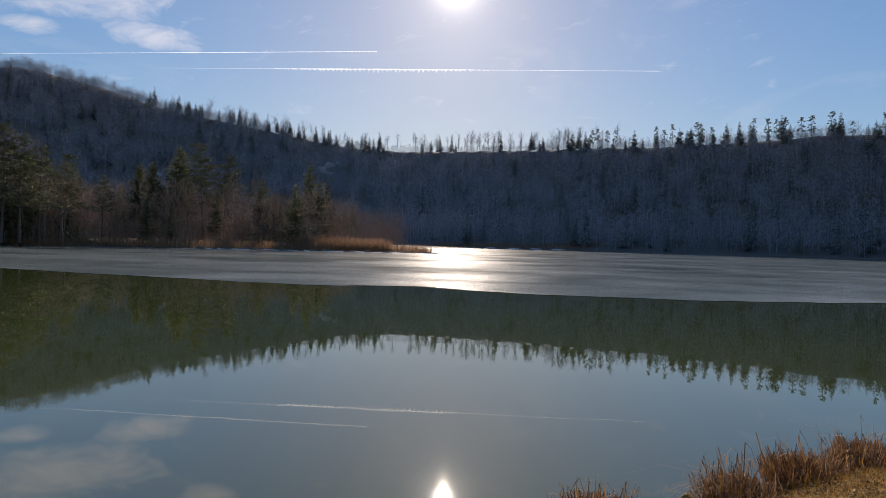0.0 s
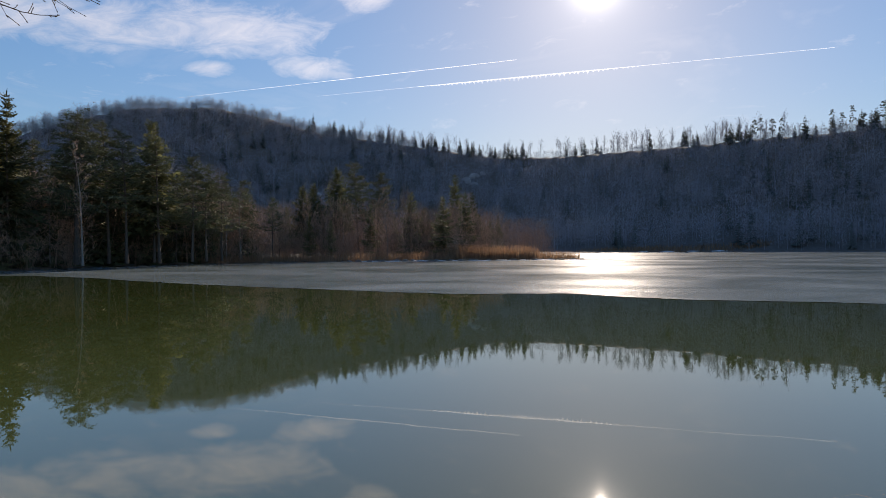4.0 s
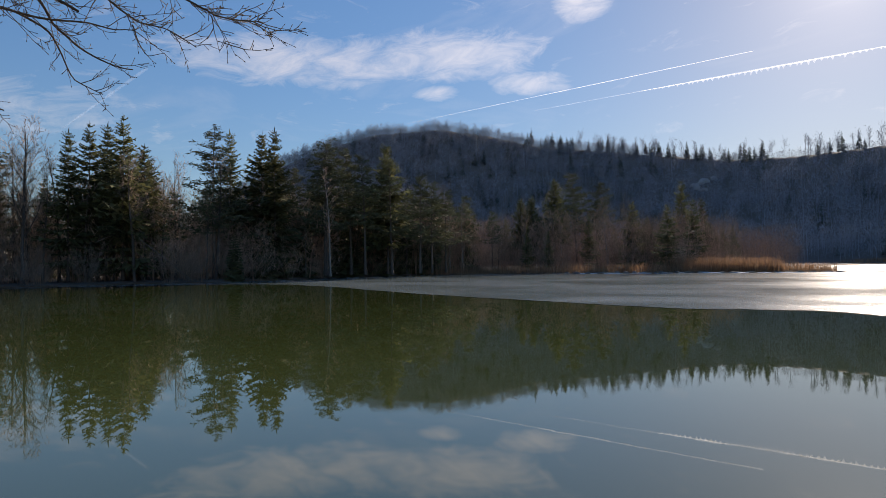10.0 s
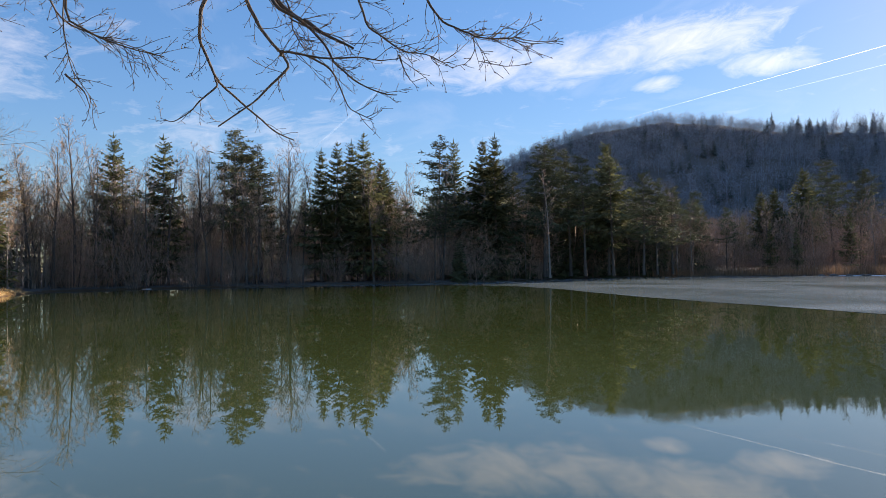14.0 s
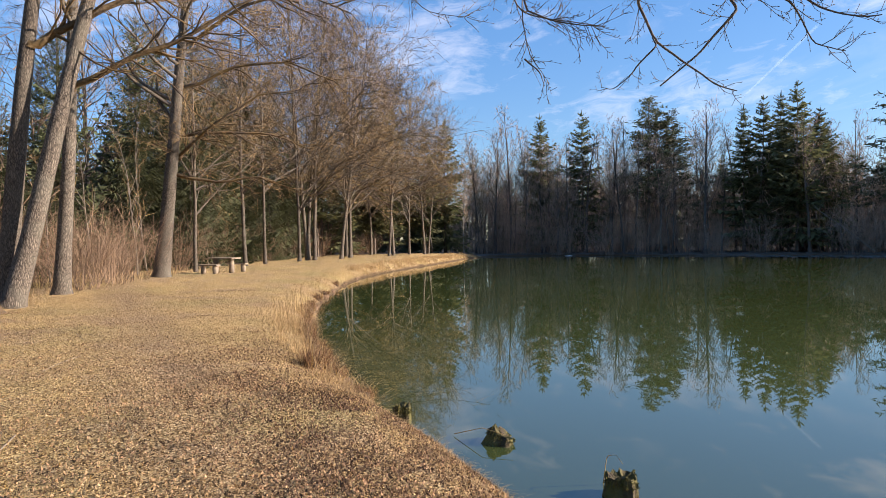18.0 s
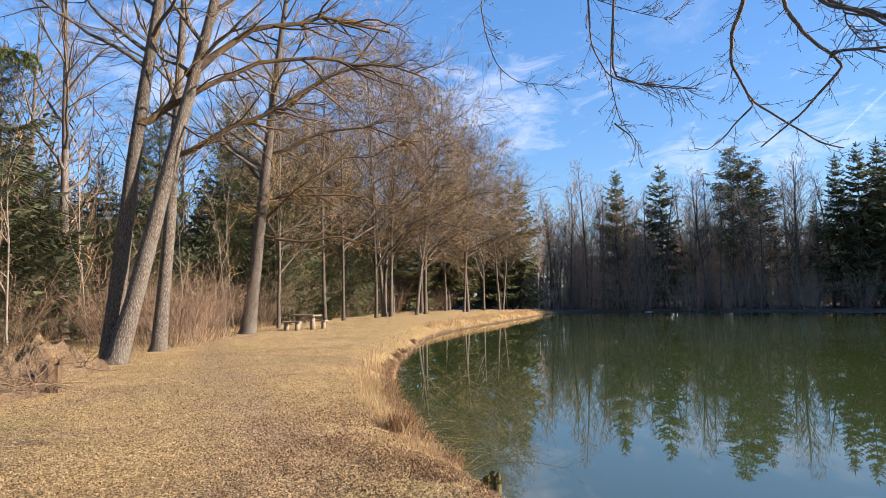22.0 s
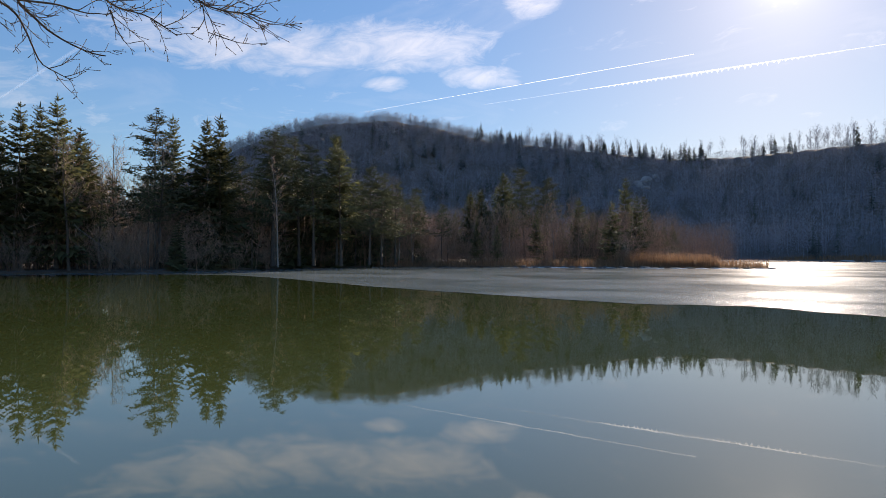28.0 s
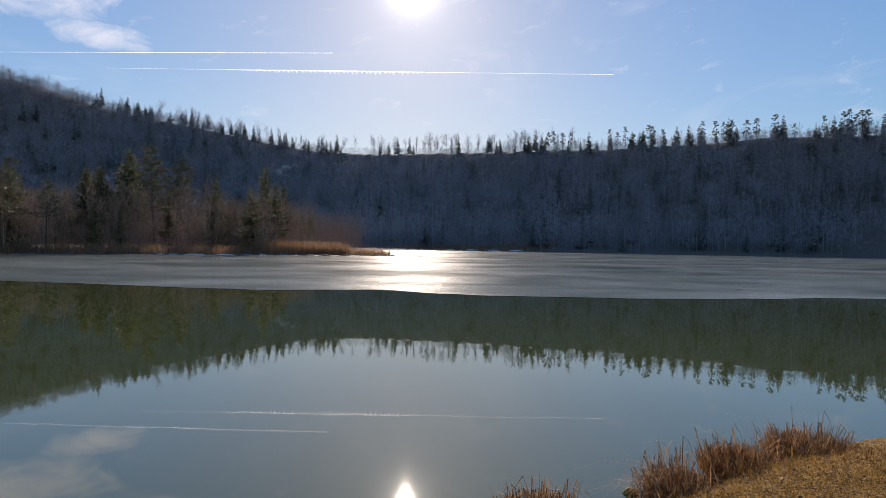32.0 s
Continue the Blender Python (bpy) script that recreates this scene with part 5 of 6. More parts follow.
    for k in range(7):
        d = side_way(rng, Vector((0, 0, -1)), 0.5)
        p = Vector((-5.55, 0.9, 5.02))
        side = d.cross(unit(rng)).normalized() * 0.03
        dead.quad(tuple(p), tuple(p + d * 0.07 + side), tuple(p + d * 0.14), tuple(p + d * 0.07 - side))
    part("dead_leaf", dead, SEDGE, top, "small cluster of withered brown leaves")


overhang()


# ---------------------------------------------------------------- small things on the bank and in the water
def table_set(x, y, turn):
    """Log table with two benches."""
    z = gz(x, y)
    m = Matrix.Translation((x, y, z)) @ Euler((0, 0, turn)).to_matrix().to_4x4()

    def log(geo, a, b, r):
        geo.tube([a, ((a[0] + b[0]) / 2, (a[1] + b[1]) / 2, (a[2] + b[2]) / 2), b], [r, r * 1.04, r], 9, True)

    def seat(name, label, category, half, height, thick, legs):
        top = tagged(new(name, None), label, category, "" if name == "picnic_table" else "benches at the table")
        for k in range(legs[1]):
            g = Geo()
            off = (k - (legs[1] - 1) / 2) * thick * 1.9
            g.box((0, off, height - 0.04), (half * 2, thick * 1.8, 0.07), Euler((0.01 * k, 0, 0.006 * k)).to_matrix())
            part("plank", g, WOOD, top)
        for sx in (-1, 1):
            g = Geo()
            log(g, (sx * half * 0.62, 0, -0.1), (sx * half * 0.62, 0, height - 0.075), legs[0])
            part("leg", g, WOOD, top, smooth=False)
        return top

    t = seat("picnic_table", "weathered wooden picnic table on log legs", "table", 0.85, 0.76, 0.12, (0.13, 3))
    t.matrix_basis = m
    for sy in (-1, 1):
        b = seat("bench", "low weathered wooden bench on log legs", "bench", 0.62, 0.44, 0.15, (0.12, 1))
        b.matrix_basis = m @ Matrix.Translation((0, sy * 1.0, 0))


table_set(-31.97, -11.97, 1.16)


def water_stump(x, y, r, h, seed, lean=(0.0, 0.0), label="rotten mossy stump standing in the shallow water", ground=0.0, group="stumps in the water", slope=0.0, tufts=450, wood=WETWOOD):
    rng = np.random.default_rng(seed)
    top = tagged(new("tree_stump", None), label, "stump", group)
    g, mo = Geo(), Geo()
    n = 22
    rings = []
    for k, (s, rr) in enumerate(((-0.5, 1.15), (0.0, 1.08), (0.5, 0.98), (0.85, 0.95), (1.0, 0.85))):
        row = []
        for i in range(n):
            w = 2 * math.pi * i / n
            q = r * rr * (1 + 0.16 * math.sin(3 * w + seed) + 0.07 * math.sin(7 * w + 2 * seed) + rng.uniform(-0.08, 0.08))
            z = h * s + (h * rng.uniform(-0.32, 0.06) if k == 4 else 0)
            z -= slope * max(0.0, s) * h * (0.5 + 0.5 * math.sin(w))
            row.append((q * math.cos(w) + lean[0] * z, q * math.sin(w) + lean[1] * z, z))
        rings.append(row)
    for a, b in zip(rings, rings[1:]):
        for i in range(n):
            g.quad(a[i], a[(i + 1) % n], b[(i + 1) % n], b[i])
    mid = (lean[0] * h * 0.7, lean[1] * h * 0.7, h * (0.62 - 0.4 * slope))
    for i in range(n):
        g.tri(rings[-1][i], rings[-1][(i + 1) % n], mid)
    part("wood", g, wood, top)
    for _ in range(tufts):
        i = rng.integers(n)
        a, b = Vector(rings[2][i]), Vector(rings[4][i])
        p = a.lerp(b, rng.uniform(0, 1.0)) * 1.01
        if p.x < -0.2 * r and p.y < 0.3 * r:
            continue
        spike(mo, rng, p, (Vector((p.x, p.y, 0)).normalized() + unit(rng) * 0.6).normalized(), rng.uniform(0.01, 0.032), 0.013)
    part("moss", mo, MOSS, top, "yellow-green moss patch")
    top.location = (x, y, ground)


water_stump(-7.45, -0.72, 0.10, 0.24, 501)
water_stump(-6.70, 0.37, 0.14, 0.18, 502, (-0.2, 0.4), slope=0.7, label= "dark leaning stump with moss in the shallow water")
water_stump(-5.30, 1.30, 0.125, 0.2, 503, label="thick mossy stump with a broken rim in the water")
water_stump(-1.56, 3.25, 0.07, 0.36, 504, label="thin dark broken stump standing in the water")


def bent_stem(name, pts, r, material, label, category):
    g = Geo()
    pts = [Vector(p) for p in pts]
    fine = [along(pts, k / 10)[0] for k in range(11)]
    g.tube(fine, [r * (1 - 0.6 * k / 10) for k in range(11)], 5)
    ob = new(name, mesh_np(name, *g.arrays(), material, True))
    tagged(ob, label, category)


bent_stem("stick", [(-6.95, -0.1, 0.02), (-6.7, 0.2, 0.16), (-6.5, 0.5, 0.12)], 0.005, STRAW, "pale thin stick leaning on a stump", "stick")
bent_stem("dry_stem", [(-5.55, 1.2, 0.0), (-5.5, 1.22, 0.27), (-5.42, 1.28, 0.31), (-5.35, 1.32, 0.25)], 0.004, STRAW, "bent pale reed stem beside a stump", "stem")
for i, (x, y, ln, w) in enumerate(((-5.0, -3.6, 1.4, 0.4), (-3.6, -2.4, 0.9, 1.0), (-8.5, -5.2, 1.2, 0.2), (-6.5, -6.2, 0.8, 2.3), (-4.4, -4.9, 0.7, 1.7), (-10.5, -6.5, 1.0, 0.7))):
    a = (x, y, gz(x, y) + 0.006)
    b = (x + ln * math.cos(w), y + ln * math.sin(w), gz(x + ln * math.cos(w), y + ln * math.sin(w)) + 0.03)
    bent_stem("stick", [a, ((a[0] + b[0]) / 2 + 0.05, (a[1] + b[1]) / 2, (a[2] + b[2]) / 2 + 0.012), b], 0.006, WOOD, "thin dry stick lying on the grass", "stick")


def twig_plant(x, y, h, seed):
    rng = np.random.default_rng(seed)
    top = tagged(new("twig", None), "thin leafless shoot standing in the water", "twig")
    wood, fan = Geo(), Geo()
    stem = limb_path(rng, (0, 0, -0.1), (0.05, 0, 1), h + 0.1, 6, 0.06, 0.02)
    wood.tube(stem, [0.0034, 0.003, 0.0027, 0.0023, 0.002, 0.0016, 0.001], 5)
    for k in range(7):
        p, d = along(stem, 0.35 + 0.09 * k)
        fan.tube(limb_path(rng, p, side_way(rng, d, 0.6), rng.uniform(0.05, 0.13), 2, 0.1, 0.1), [0.0018, 0.0014, 0.0008], 4)
    part("stem", wood, BARK_DARK, top)
    part("crown", fan, BARK_DARK, top)
    top.location = (x, y, -0.05)


twig_plant(-2.66, 3.4, 0.55, 511)


def blades(n, where, h0, h1, width, bend, seed, lay=0.0):
    """Curved grass blades of three triangles; where(rng) gives x, y, z arrays for n of them."""
    rng = np.random.default_rng(seed)
    x, y, z = where(rng, n)
    n = len(x)
    w = rng.uniform(0, 2 * np.pi, n)
    h = rng.uniform(h0, h1, n)
    lean = rng.uniform(0.1, 1.0, n) * bend + lay
    dx, dy = np.cos(w), np.sin(w)
    px, py = -dy * width / 2, dx * width / 2
    v = np.empty((n, 5, 3), np.float32)
    v[:, 0] = np.stack([x - px, y - py, z - 0.02], 1)
    v[:, 1] = np.stack([x + px, y + py, z - 0.02], 1)
    mx, my, mz = x + dx * h * lean * 0.35, y + dy * h * lean * 0.35, z + h * 0.62 / (1 + 0.3 * lean)
    v[:, 2] = np.stack([mx - px * 0.8, my - py * 0.8, mz], 1)
    v[:, 3] = np.stack([mx + px * 0.8, my + py * 0.8, mz], 1)
    v[:, 4] = np.stack([x + dx * h * lean, y + dy * h * lean, z + h * (1.0 - 0.45 * np.minimum(lean, 1.6))], 1)
    base = (np.arange(n) * 5)[:, None]
    f = np.concatenate([base + np.array([[0, 1, 3]]), base + np.array([[0, 3, 2]]), base + np.array([[2, 3, 4]])])
    return v.reshape(-1, 3), f


def shore_strip(x0, x1, d0, d1, power=1.0, y0=-30, y1=12, clump=False):
    """Points on the near bank between two x, d0 to d1 metres from the water."""
    def where(rng, n):
        pts = []
        seg = LOOP[(LOOP[:, 0] > x0) & (LOOP[:, 0] < x1) & (LOOP[:, 1] < y1) & (LOOP[:, 1] > y0)]
        seg = seg[np.argsort(-seg[:, 0])]
        step = np.linalg.norm(np.diff(seg, axis=0), axis=1)
        cum = np.concatenate([[0], np.cumsum(step)])
        s = rng.uniform(0, 1, n) ** power * cum[-1]
        px, py = np.interp(s, cum, seg[:, 0]), np.interp(s, cum, seg[:, 1])
        k = np.clip(np.searchsorted(cum, s) - 1, 0, len(step) - 1)
        t = np.diff(seg, axis=0)[k] / step[k][:, None]
        d = rng.uniform(d0, d1, n)
        x, y = px + t[:, 1] * d, py - t[:, 0] * d
        # to the land side
        flip = shore_distance(x, y) * np.sign(d) < 0
        x[flip], y[flip] = px[flip] - t[flip, 1] * d[flip], py[flip] + t[flip, 0] * d[flip]
        if clump:
            keep = np.array([noise.noise(Vector((a * 0.9, b * 0.9, 0))) + 0.5 * noise.noise(Vector((a * 3, b * 3, 5))) for a, b in zip(x, y)]) > rng.normal(0.0, 0.12, n)
            x, y = x[keep], y[keep]
        return x, y, ground_z(x, y)
    return where


def around(cx, cy, rx, ry, dmin=0.15):
    def where(rng, n):
        a, r = rng.uniform(0, 2 * np.pi, n), np.sqrt(rng.uniform(0, 1, n))
        x, y = cx + rx * r * np.cos(a), cy + ry * r * np.sin(a)
        ok = shore_distance(x, y) > dmin
        return x[ok], y[ok], ground_z(x[ok], y[ok])
    return where


def wedge(az0, az1, r0, r1, dmin=0.1, power=1.5):
    def where(rng, n):
        a, r = np.radians(az0 + (az1 - az0) * rng.beta(1.25, 1.25, n)), r0 + (r1 - r0) * rng.uniform(0, 1, n) ** power
        x, y = -r * np.sin(a), r * np.cos(a)
        ok = (shore_distance(x, y) > dmin) & (rng.uniform(0, 1, n) < np.clip((r - 0.6) / 3.0, 0.04, 1))
        return x[ok], y[ok], ground_z(x[ok], y[ok])
    return where


def drift(rng, n):
    """Points in a loose, patchy drift along the near bank, thinning out to all sides."""
    x = rng.normal(-5.2, 2.6, n)
    y = np.interp(x, [-14, -10, -7.6, -5.3, -3.8, -2.3, -0.9, 0.0], [-3.3, -2.0, -0.9, 0.3, 1.0, 1.7, 2.3, 3.2]) - np.abs(rng.normal(0.9, 0.85, n)) - 0.2
    patchy = np.array([noise.noise(Vector((a * 0.8, b * 0.8, 3))) + 0.6 * noise.noise(Vector((a * 2.6, b * 2.6, 7))) for a, b in zip(x, y)])
    ok = (shore_distance(x, y) > 0.2) & (patchy > rng.normal(0.05, 0.3, n)) & (np.hypot(x, y) > 1.2)
    return x[ok], y[ok], ground_z(x[ok], y[ok])


def stuff(name, arrays, material, label, category):
    ob = new(name, mesh_np(name, *arrays, material))
    tagged(ob, label, category, kind="stuff")


stuff("bank_grass", blades(22000, shore_strip(-80, -7.2, -0.05, 1.3, 1.5, clump=True), 0.03, 0.15, 0.007, 3.0, 601), STRAW, "tall dry straw-coloured grass fringing the bank", "grass")
stuff("bank_grass", blades(11000, shore_strip(-80, -36, 0.05, 1.6, clump=True), 0.1, 0.42, 0.016, 1.3, 602), STRAW, "tall pale dry grass along the far bank", "grass")
stuff("bank_tall_grass", blades(900, shore_strip(-60, -9.5, 0.05, 0.9, 1.4), 0.25, 0.6, 0.006, 1.3, 608), STRAW, "sparse tall dry stems leaning over the water", "grass")
stuff("bank_tussock_grass", blades(6500, shore_strip(-19, -7.8, -0.1, 0.8, clump=True), 0.12, 0.45, 0.0055, 2.9, 609), STRAW, "shaggy dry grass hanging over the washed-out bank", "grass")
stuff("bank_edge_grass", blades(8000, shore_strip(-9, 0.2, -0.03, 0.8), 0.03, 0.09, 0.005, 2.8, 603), STRAW, "short matted dry grass on the bank edge", "grass")
stuff("path_grass", blades(46000, wedge(80, 158, 0.8, 26, 0.2), 0.018, 0.05, 0.0045, 3.4, 604), STRAW, "short matted dry grass on the path", "grass")
stuff("path_moss_grass", blades(10000, wedge(90, 158, 1.5, 24, 1.5), 0.018, 0.045, 0.005, 3.0, 605), MOSSGRASS, "thin green-yellow grass among the straw", "grass")
stuff("corner_grass", blades(60000, around(2.6, 3.6, 2.9, 2.1, 0.02), 0.012, 0.05, 0.0045, 2.8, 606), MOSSGRASS, "mossy yellow-green grass on the bank corner", "grass")
stuff("verge_grass", blades(9000, wedge(106, 152, 11, 40, 8, 1.0), 0.08, 0.3, 0.011, 1.4, 607), STRAW, "rough dry grass at the edge of the woods", "grass")


def fallen_leaves(n, where, size, seed):
    rng = np.random.default_rng(seed)
    x, y, z = where(rng, n)
    n = len(x)
    w, s = rng.uniform(0, 2 * np.pi, n), size * rng.uniform(0.6, 1.3, n)
    tilt = rng.normal(0, 0.5, (n, 2))
    a = np.stack([np.cos(w) * s, np.sin(w) * s, tilt[:, 0] * s], 1)
    b = np.stack([-np.sin(w) * s * 0.45, np.cos(w) * s * 0.45, tilt[:, 1] * s * 0.6 + 0.012], 1)
    c = np.stack([x, y, z + 0.008 + rng.uniform(0, 0.014, n)], 1)
    v = np.stack([c - a, c + b, c + a, c - b + np.array([0, 0, 0.012])], 1).astype(np.float32)
    base = (np.arange(n) * 4)[:, None]
    return v.reshape(-1, 3), np.concatenate([base + np.array([[0, 1, 2]]), base + np.array([[0, 2, 3]])])


stuff("fallen_leaves", fallen_leaves(100000, wedge(78, 160, 0.8, 22, 0.12), 0.0092, 611), LITTER, "brown fallen leaves scattered over the path", "leaves")
stuff("fallen_leaves", fallen_leaves(52000, drift, 0.0105, 613), LEAF_DARK, "dark brown fallen leaves drifted along the bank", "leaves")
stuff("fallen_leaves", fallen_leaves(4000, around(2.2, 2.6, 3.6, 2.6, 0.2), 0.014, 612), LITTER, "brown fallen leaves on the bank corner", "leaves")


def sedge_clump(x, y, r, h, n, seed, droop=1.0, label="withered brown sedge tussock at the water's edge", comb=(0.0, 0.0)):
    """Blades that rise from a dense root mass, snap over and hang down; comb leans the broken tops to one side."""
    top = tagged(new("sedge_tussock", None), label, "grass tuft", "tussocks on the bank")
    rng = np.random.default_rng(seed)
    dark, dry, base = Geo(), Geo(), Geo()
    for _ in range(n):
        w, q = rng.uniform(0, 2 * math.pi), r * math.sqrt(rng.uniform(0, 1)) * 0.85
        p = Vector((q * math.cos(w), q * math.sin(w), 0))
        up = Vector((math.cos(w), math.sin(w), 0)) * rng.uniform(0.0, 0.8) * q / r + unit(rng) * 0.34
        up.z = 1
        ln = h * rng.uniform(0.35, 0.85) * (1.1 - 0.35 * (q / r) ** 2)
        if rng.random() < 0.06:
            ln *= 1.5
        path = limb_path(rng, p, up, ln, 2, 0.16, 0.0)
        v = rng.uniform(0, 2 * math.pi)
        over = Vector((math.cos(v) + comb[0], math.sin(v) + comb[1], rng.uniform(-0.9, 0.5) * droop)).normalized()
        hang = h * rng.uniform(0.1, 0.55) * droop
        if droop > 1.2 and rng.random() < 0.85:
            path = limb_path(rng, p, up + Vector((comb[0], comb[1], 0)) * 0.3, ln * 0.75, 2, 0.12, 0.0)
            hang = h * rng.uniform(0.5, 1.4)
        path += limb_path(rng, path[-1], over, hang, 2, 0.15, -0.45 * droop)[1:]
        side = Vector((-math.sin(v), math.cos(v), 0)) * rng.uniform(0.0025, 0.0055)
        g = dry if rng.random() < 0.3 else dark
        for k in range(4):
            s0, s1 = 1 - 0.2 * k, 1 - 0.2 * (k + 1)
            g.quad(tuple(path[k] - side * s0), tuple(path[k] + side * s0), tuple(path[k + 1] + side * s1), tuple(path[k + 1] - side * s1))
    fresh = Geo()
    for _ in range(n // 30):
        w = rng.uniform(0, 2 * math.pi)
        p = Vector((math.cos(w), math.sin(w), 0)) * r * rng.uniform(0.75, 1.0)
        path = limb_path(rng, p, (math.cos(w) * 0.3, math.sin(w) * 0.3, 1), h * rng.uniform(0.5, 1.05), 3, 0.1, -0.05)
        side = Vector((-math.sin(w), math.cos(w), 0)) * 0.004
        for k in range(3):
            s0, s1 = 1 - 0.28 * k, 1 - 0.28 * (k + 1)
            fresh.quad(tuple(path[k] - side * s0), tuple(path[k] + side * s0), tuple(path[k + 1] + side * s1), tuple(path[k + 1] - side * s1))
    base.tube([(0, 0, -0.12), (0, 0, 0.05), (0, 0, h * 0.3)], [r * 0.8, r * 0.68, r * 0.25], 12, True)
    tagged(part("blade", dark, SEDGE, top), kind="stuff")
    tagged(part("dry_blade", dry, DRY_SEDGE, top, "bleached broken blades"), kind="stuff")
    tagged(part("green_blade", fresh, MOSSGRASS, top, "a few upright yellow-green blades"), kind="stuff")
    part("root_mass", base, ROTTEN, top)
    top.location = (x, y, gz(x, y) - 0.02)


sedge_clump(1.05, 3.92, 0.32, 0.28, 1300, 621, 1.15, "upright brown sedge tussock at the water's edge", (0.1, 0.1))
sedge_clump(0.72, 3.68, 0.17, 0.15, 260, 622, 1.3)
sedge_clump(2.46, 4.94, 0.33, 0.5, 1400, 623, 1.3, "drooping withered sedge tussock on the bank corner", (0.35, -0.3))
sedge_clump(3.15, 5.2, 0.42, 0.34, 1500, 624, 1.9, "drooping withered sedge tussock on the bank corner", (0.9, -0.4))
sedge_clump(4.0, 5.55, 0.46, 0.36, 1300, 625, 1.8, comb=(0.7, -0.3))
sedge_clump(-8.9, -2.1, 0.2, 0.4, 300, 626, 0.8)
for i, x in enumerate((-9.6, -11.0, -12.2, -13.3, -14.5, -15.8, -17.0, -18.6, -20.5, -22.6, -25, -28, -10.2, -11.6, -12.8, -8.3)):
    k = LOOP[(LOOP[:, 1] < 2)][np.argmin(np.abs(LOOP[LOOP[:, 1] < 2][:, 0] - x))]
    sedge_clump(k[0], k[1] - 0.2, 0.24 + 0.08 * math.sin(i * 2.1), 0.30 + 0.06 * math.sin(i * 3.7), 220, 630 + i, 1.4, "tall dry reddish sedge on the bank edge")


def lump(name, x, y, z, size, seed, material, label, category, group=""):
    bm = bmesh.new()
    bmesh.ops.create_icosphere(bm, subdivisions=3, radius=1)
    off = Vector((seed * 3.1, seed * 1.7, seed * 0.9))
    for v in bm.verts:
        k = 1 + 0.35 * noise.noise(v.co * 1.4 + off) + 0.12 * noise.noise(v.co * 4 + off)
        v.co = Vector((v.co.x * size[0], v.co.y * size[1], v.co.z * size[2])) * k
    me = bpy.data.meshes.new(name)
    bm.to_mesh(me)
    bm.free()
    me.shade_smooth()
    me.materials.append(material)
    ob = new(name, me)
    ob.location = (x, y, z)
    tagged(ob, label, category, group)


lump("stone", 2.2, 5.35, 0.01, (0.07, 0.05, 0.045), 1, MOSS, "mossy yellow-green stone at the water's edge", "stone")
lump("mud_lump", 1.95, 4.85, 0.0, (0.17, 0.07, 0.04), 2, WETWOOD, "dark wet clod in the shallow water", "mud")
lump("mud_lump", 1.72, 4.78, 0.0, (0.08, 0.05, 0.04), 3, WETWOOD, "dark wet clod in the shallow water", "mud")


SOIL = surface("soil", (0.17, 0.10, 0.055), bump=0.9, bump_scale=30, spread=0.45)
for i, x in enumerate((-8.6, -9.4, -10.6, -11.8, -13.0, -14.6, -16.2, -18.0, -20.5, -23.5, -27.0, -31.0, -35.0)):
    k = LOOP[(LOOP[:, 1] < 2)][np.argmin(np.abs(LOOP[LOOP[:, 1] < 2][:, 0] - x))]
    lump("soil_clod", k[0] + 0.1 * math.sin(i * 5), k[1] - 0.06, 0.03, (0.26 + 0.1 * math.sin(i), 0.12, 0.11), i + 100, SOIL, "bare brown earth at the washed-out bank edge", "soil", "washed-out bank")


HEAP = surface("rotting_litter", (0.17, 0.112, 0.058), bump=1.0, bump_scale=26, spread=0.75, wide=(0.085, 0.055, 0.03), fine=22, coarse=2.2)
# heap of cut branches beside the path, with a rotten stump
def brush_heap(x, y, rx, ry, h, n, blades_n, seed, mossy, label):
    top = tagged(new("brush_heap", None), label, "brush heap")
    rng = np.random.default_rng(seed)
    mound, sticks, grass, moss = Geo(), Geo(), Geo(), Geo()

    def height(px, py):
        r2 = (px / rx) ** 2 + (py / ry) ** 2
        lumps = noise.noise(Vector((px * 1.6 + seed, py * 1.6, 0.3))) * 0.6 + noise.noise(Vector((px * 4 + seed, py * 4, 0.7))) * 0.5
        return max(0.0, 1.15 - r2) * h * (0.75 + lumps) - 0.1

    m = 30
    for i in range(m):
        for j in range(m):
            q = [((u / m * 2 - 1) * rx * 1.1, (v / m * 2 - 1) * ry * 1.1) for u, v in ((i, j), (i + 1, j), (i + 1, j + 1), (i, j + 1))]
            mound.quad(*[(a, b, height(a, b)) for a, b in q])
    for i in range(n):
        a, r = rng.uniform(0, 2 * math.pi), math.sqrt(rng.uniform(0, 1))
        px, py = rx * r * math.cos(a), ry * r * math.sin(a)
        d = Vector((rng.normal(), rng.normal(), abs(rng.normal()) * 0.6))
        path = limb_path(rng, (px, py, height(px, py) - 0.02), d, rng.uniform(0.2, 1.0), 4, 0.25, -0.05)
        rr = rng.uniform(0.003, 0.011)
        sticks.tube(path, [rr, rr * 0.9, rr * 0.8, rr * 0.6, rr * 0.3], 3)
    for i in range(blades_n):
        px, py = rng.uniform(-rx, rx) * 1.1, rng.uniform(-ry, ry) * 1.1
        green = noise.noise(Vector((px * 1.3, py * 1.3, seed))) > mossy
        spike(moss if green else grass, rng, Vector((px, py, height(px, py) - 0.02)), (unit(rng) + Vector((0, 0, 0.3))).normalized(), rng.uniform(0.06, 0.2), 0.009)
    part("mound", mound, HEAP, top)
    tagged(part("stick", sticks, THICKET, top), kind="stuff")
    tagged(part("grass", grass, DEAD_GRASS, top), kind="stuff")
    tagged(part("moss", moss, MOSSGRASS, top, "patch of yellow-green grass"), kind="stuff")
    top.location = (x, y, gz(x, y))


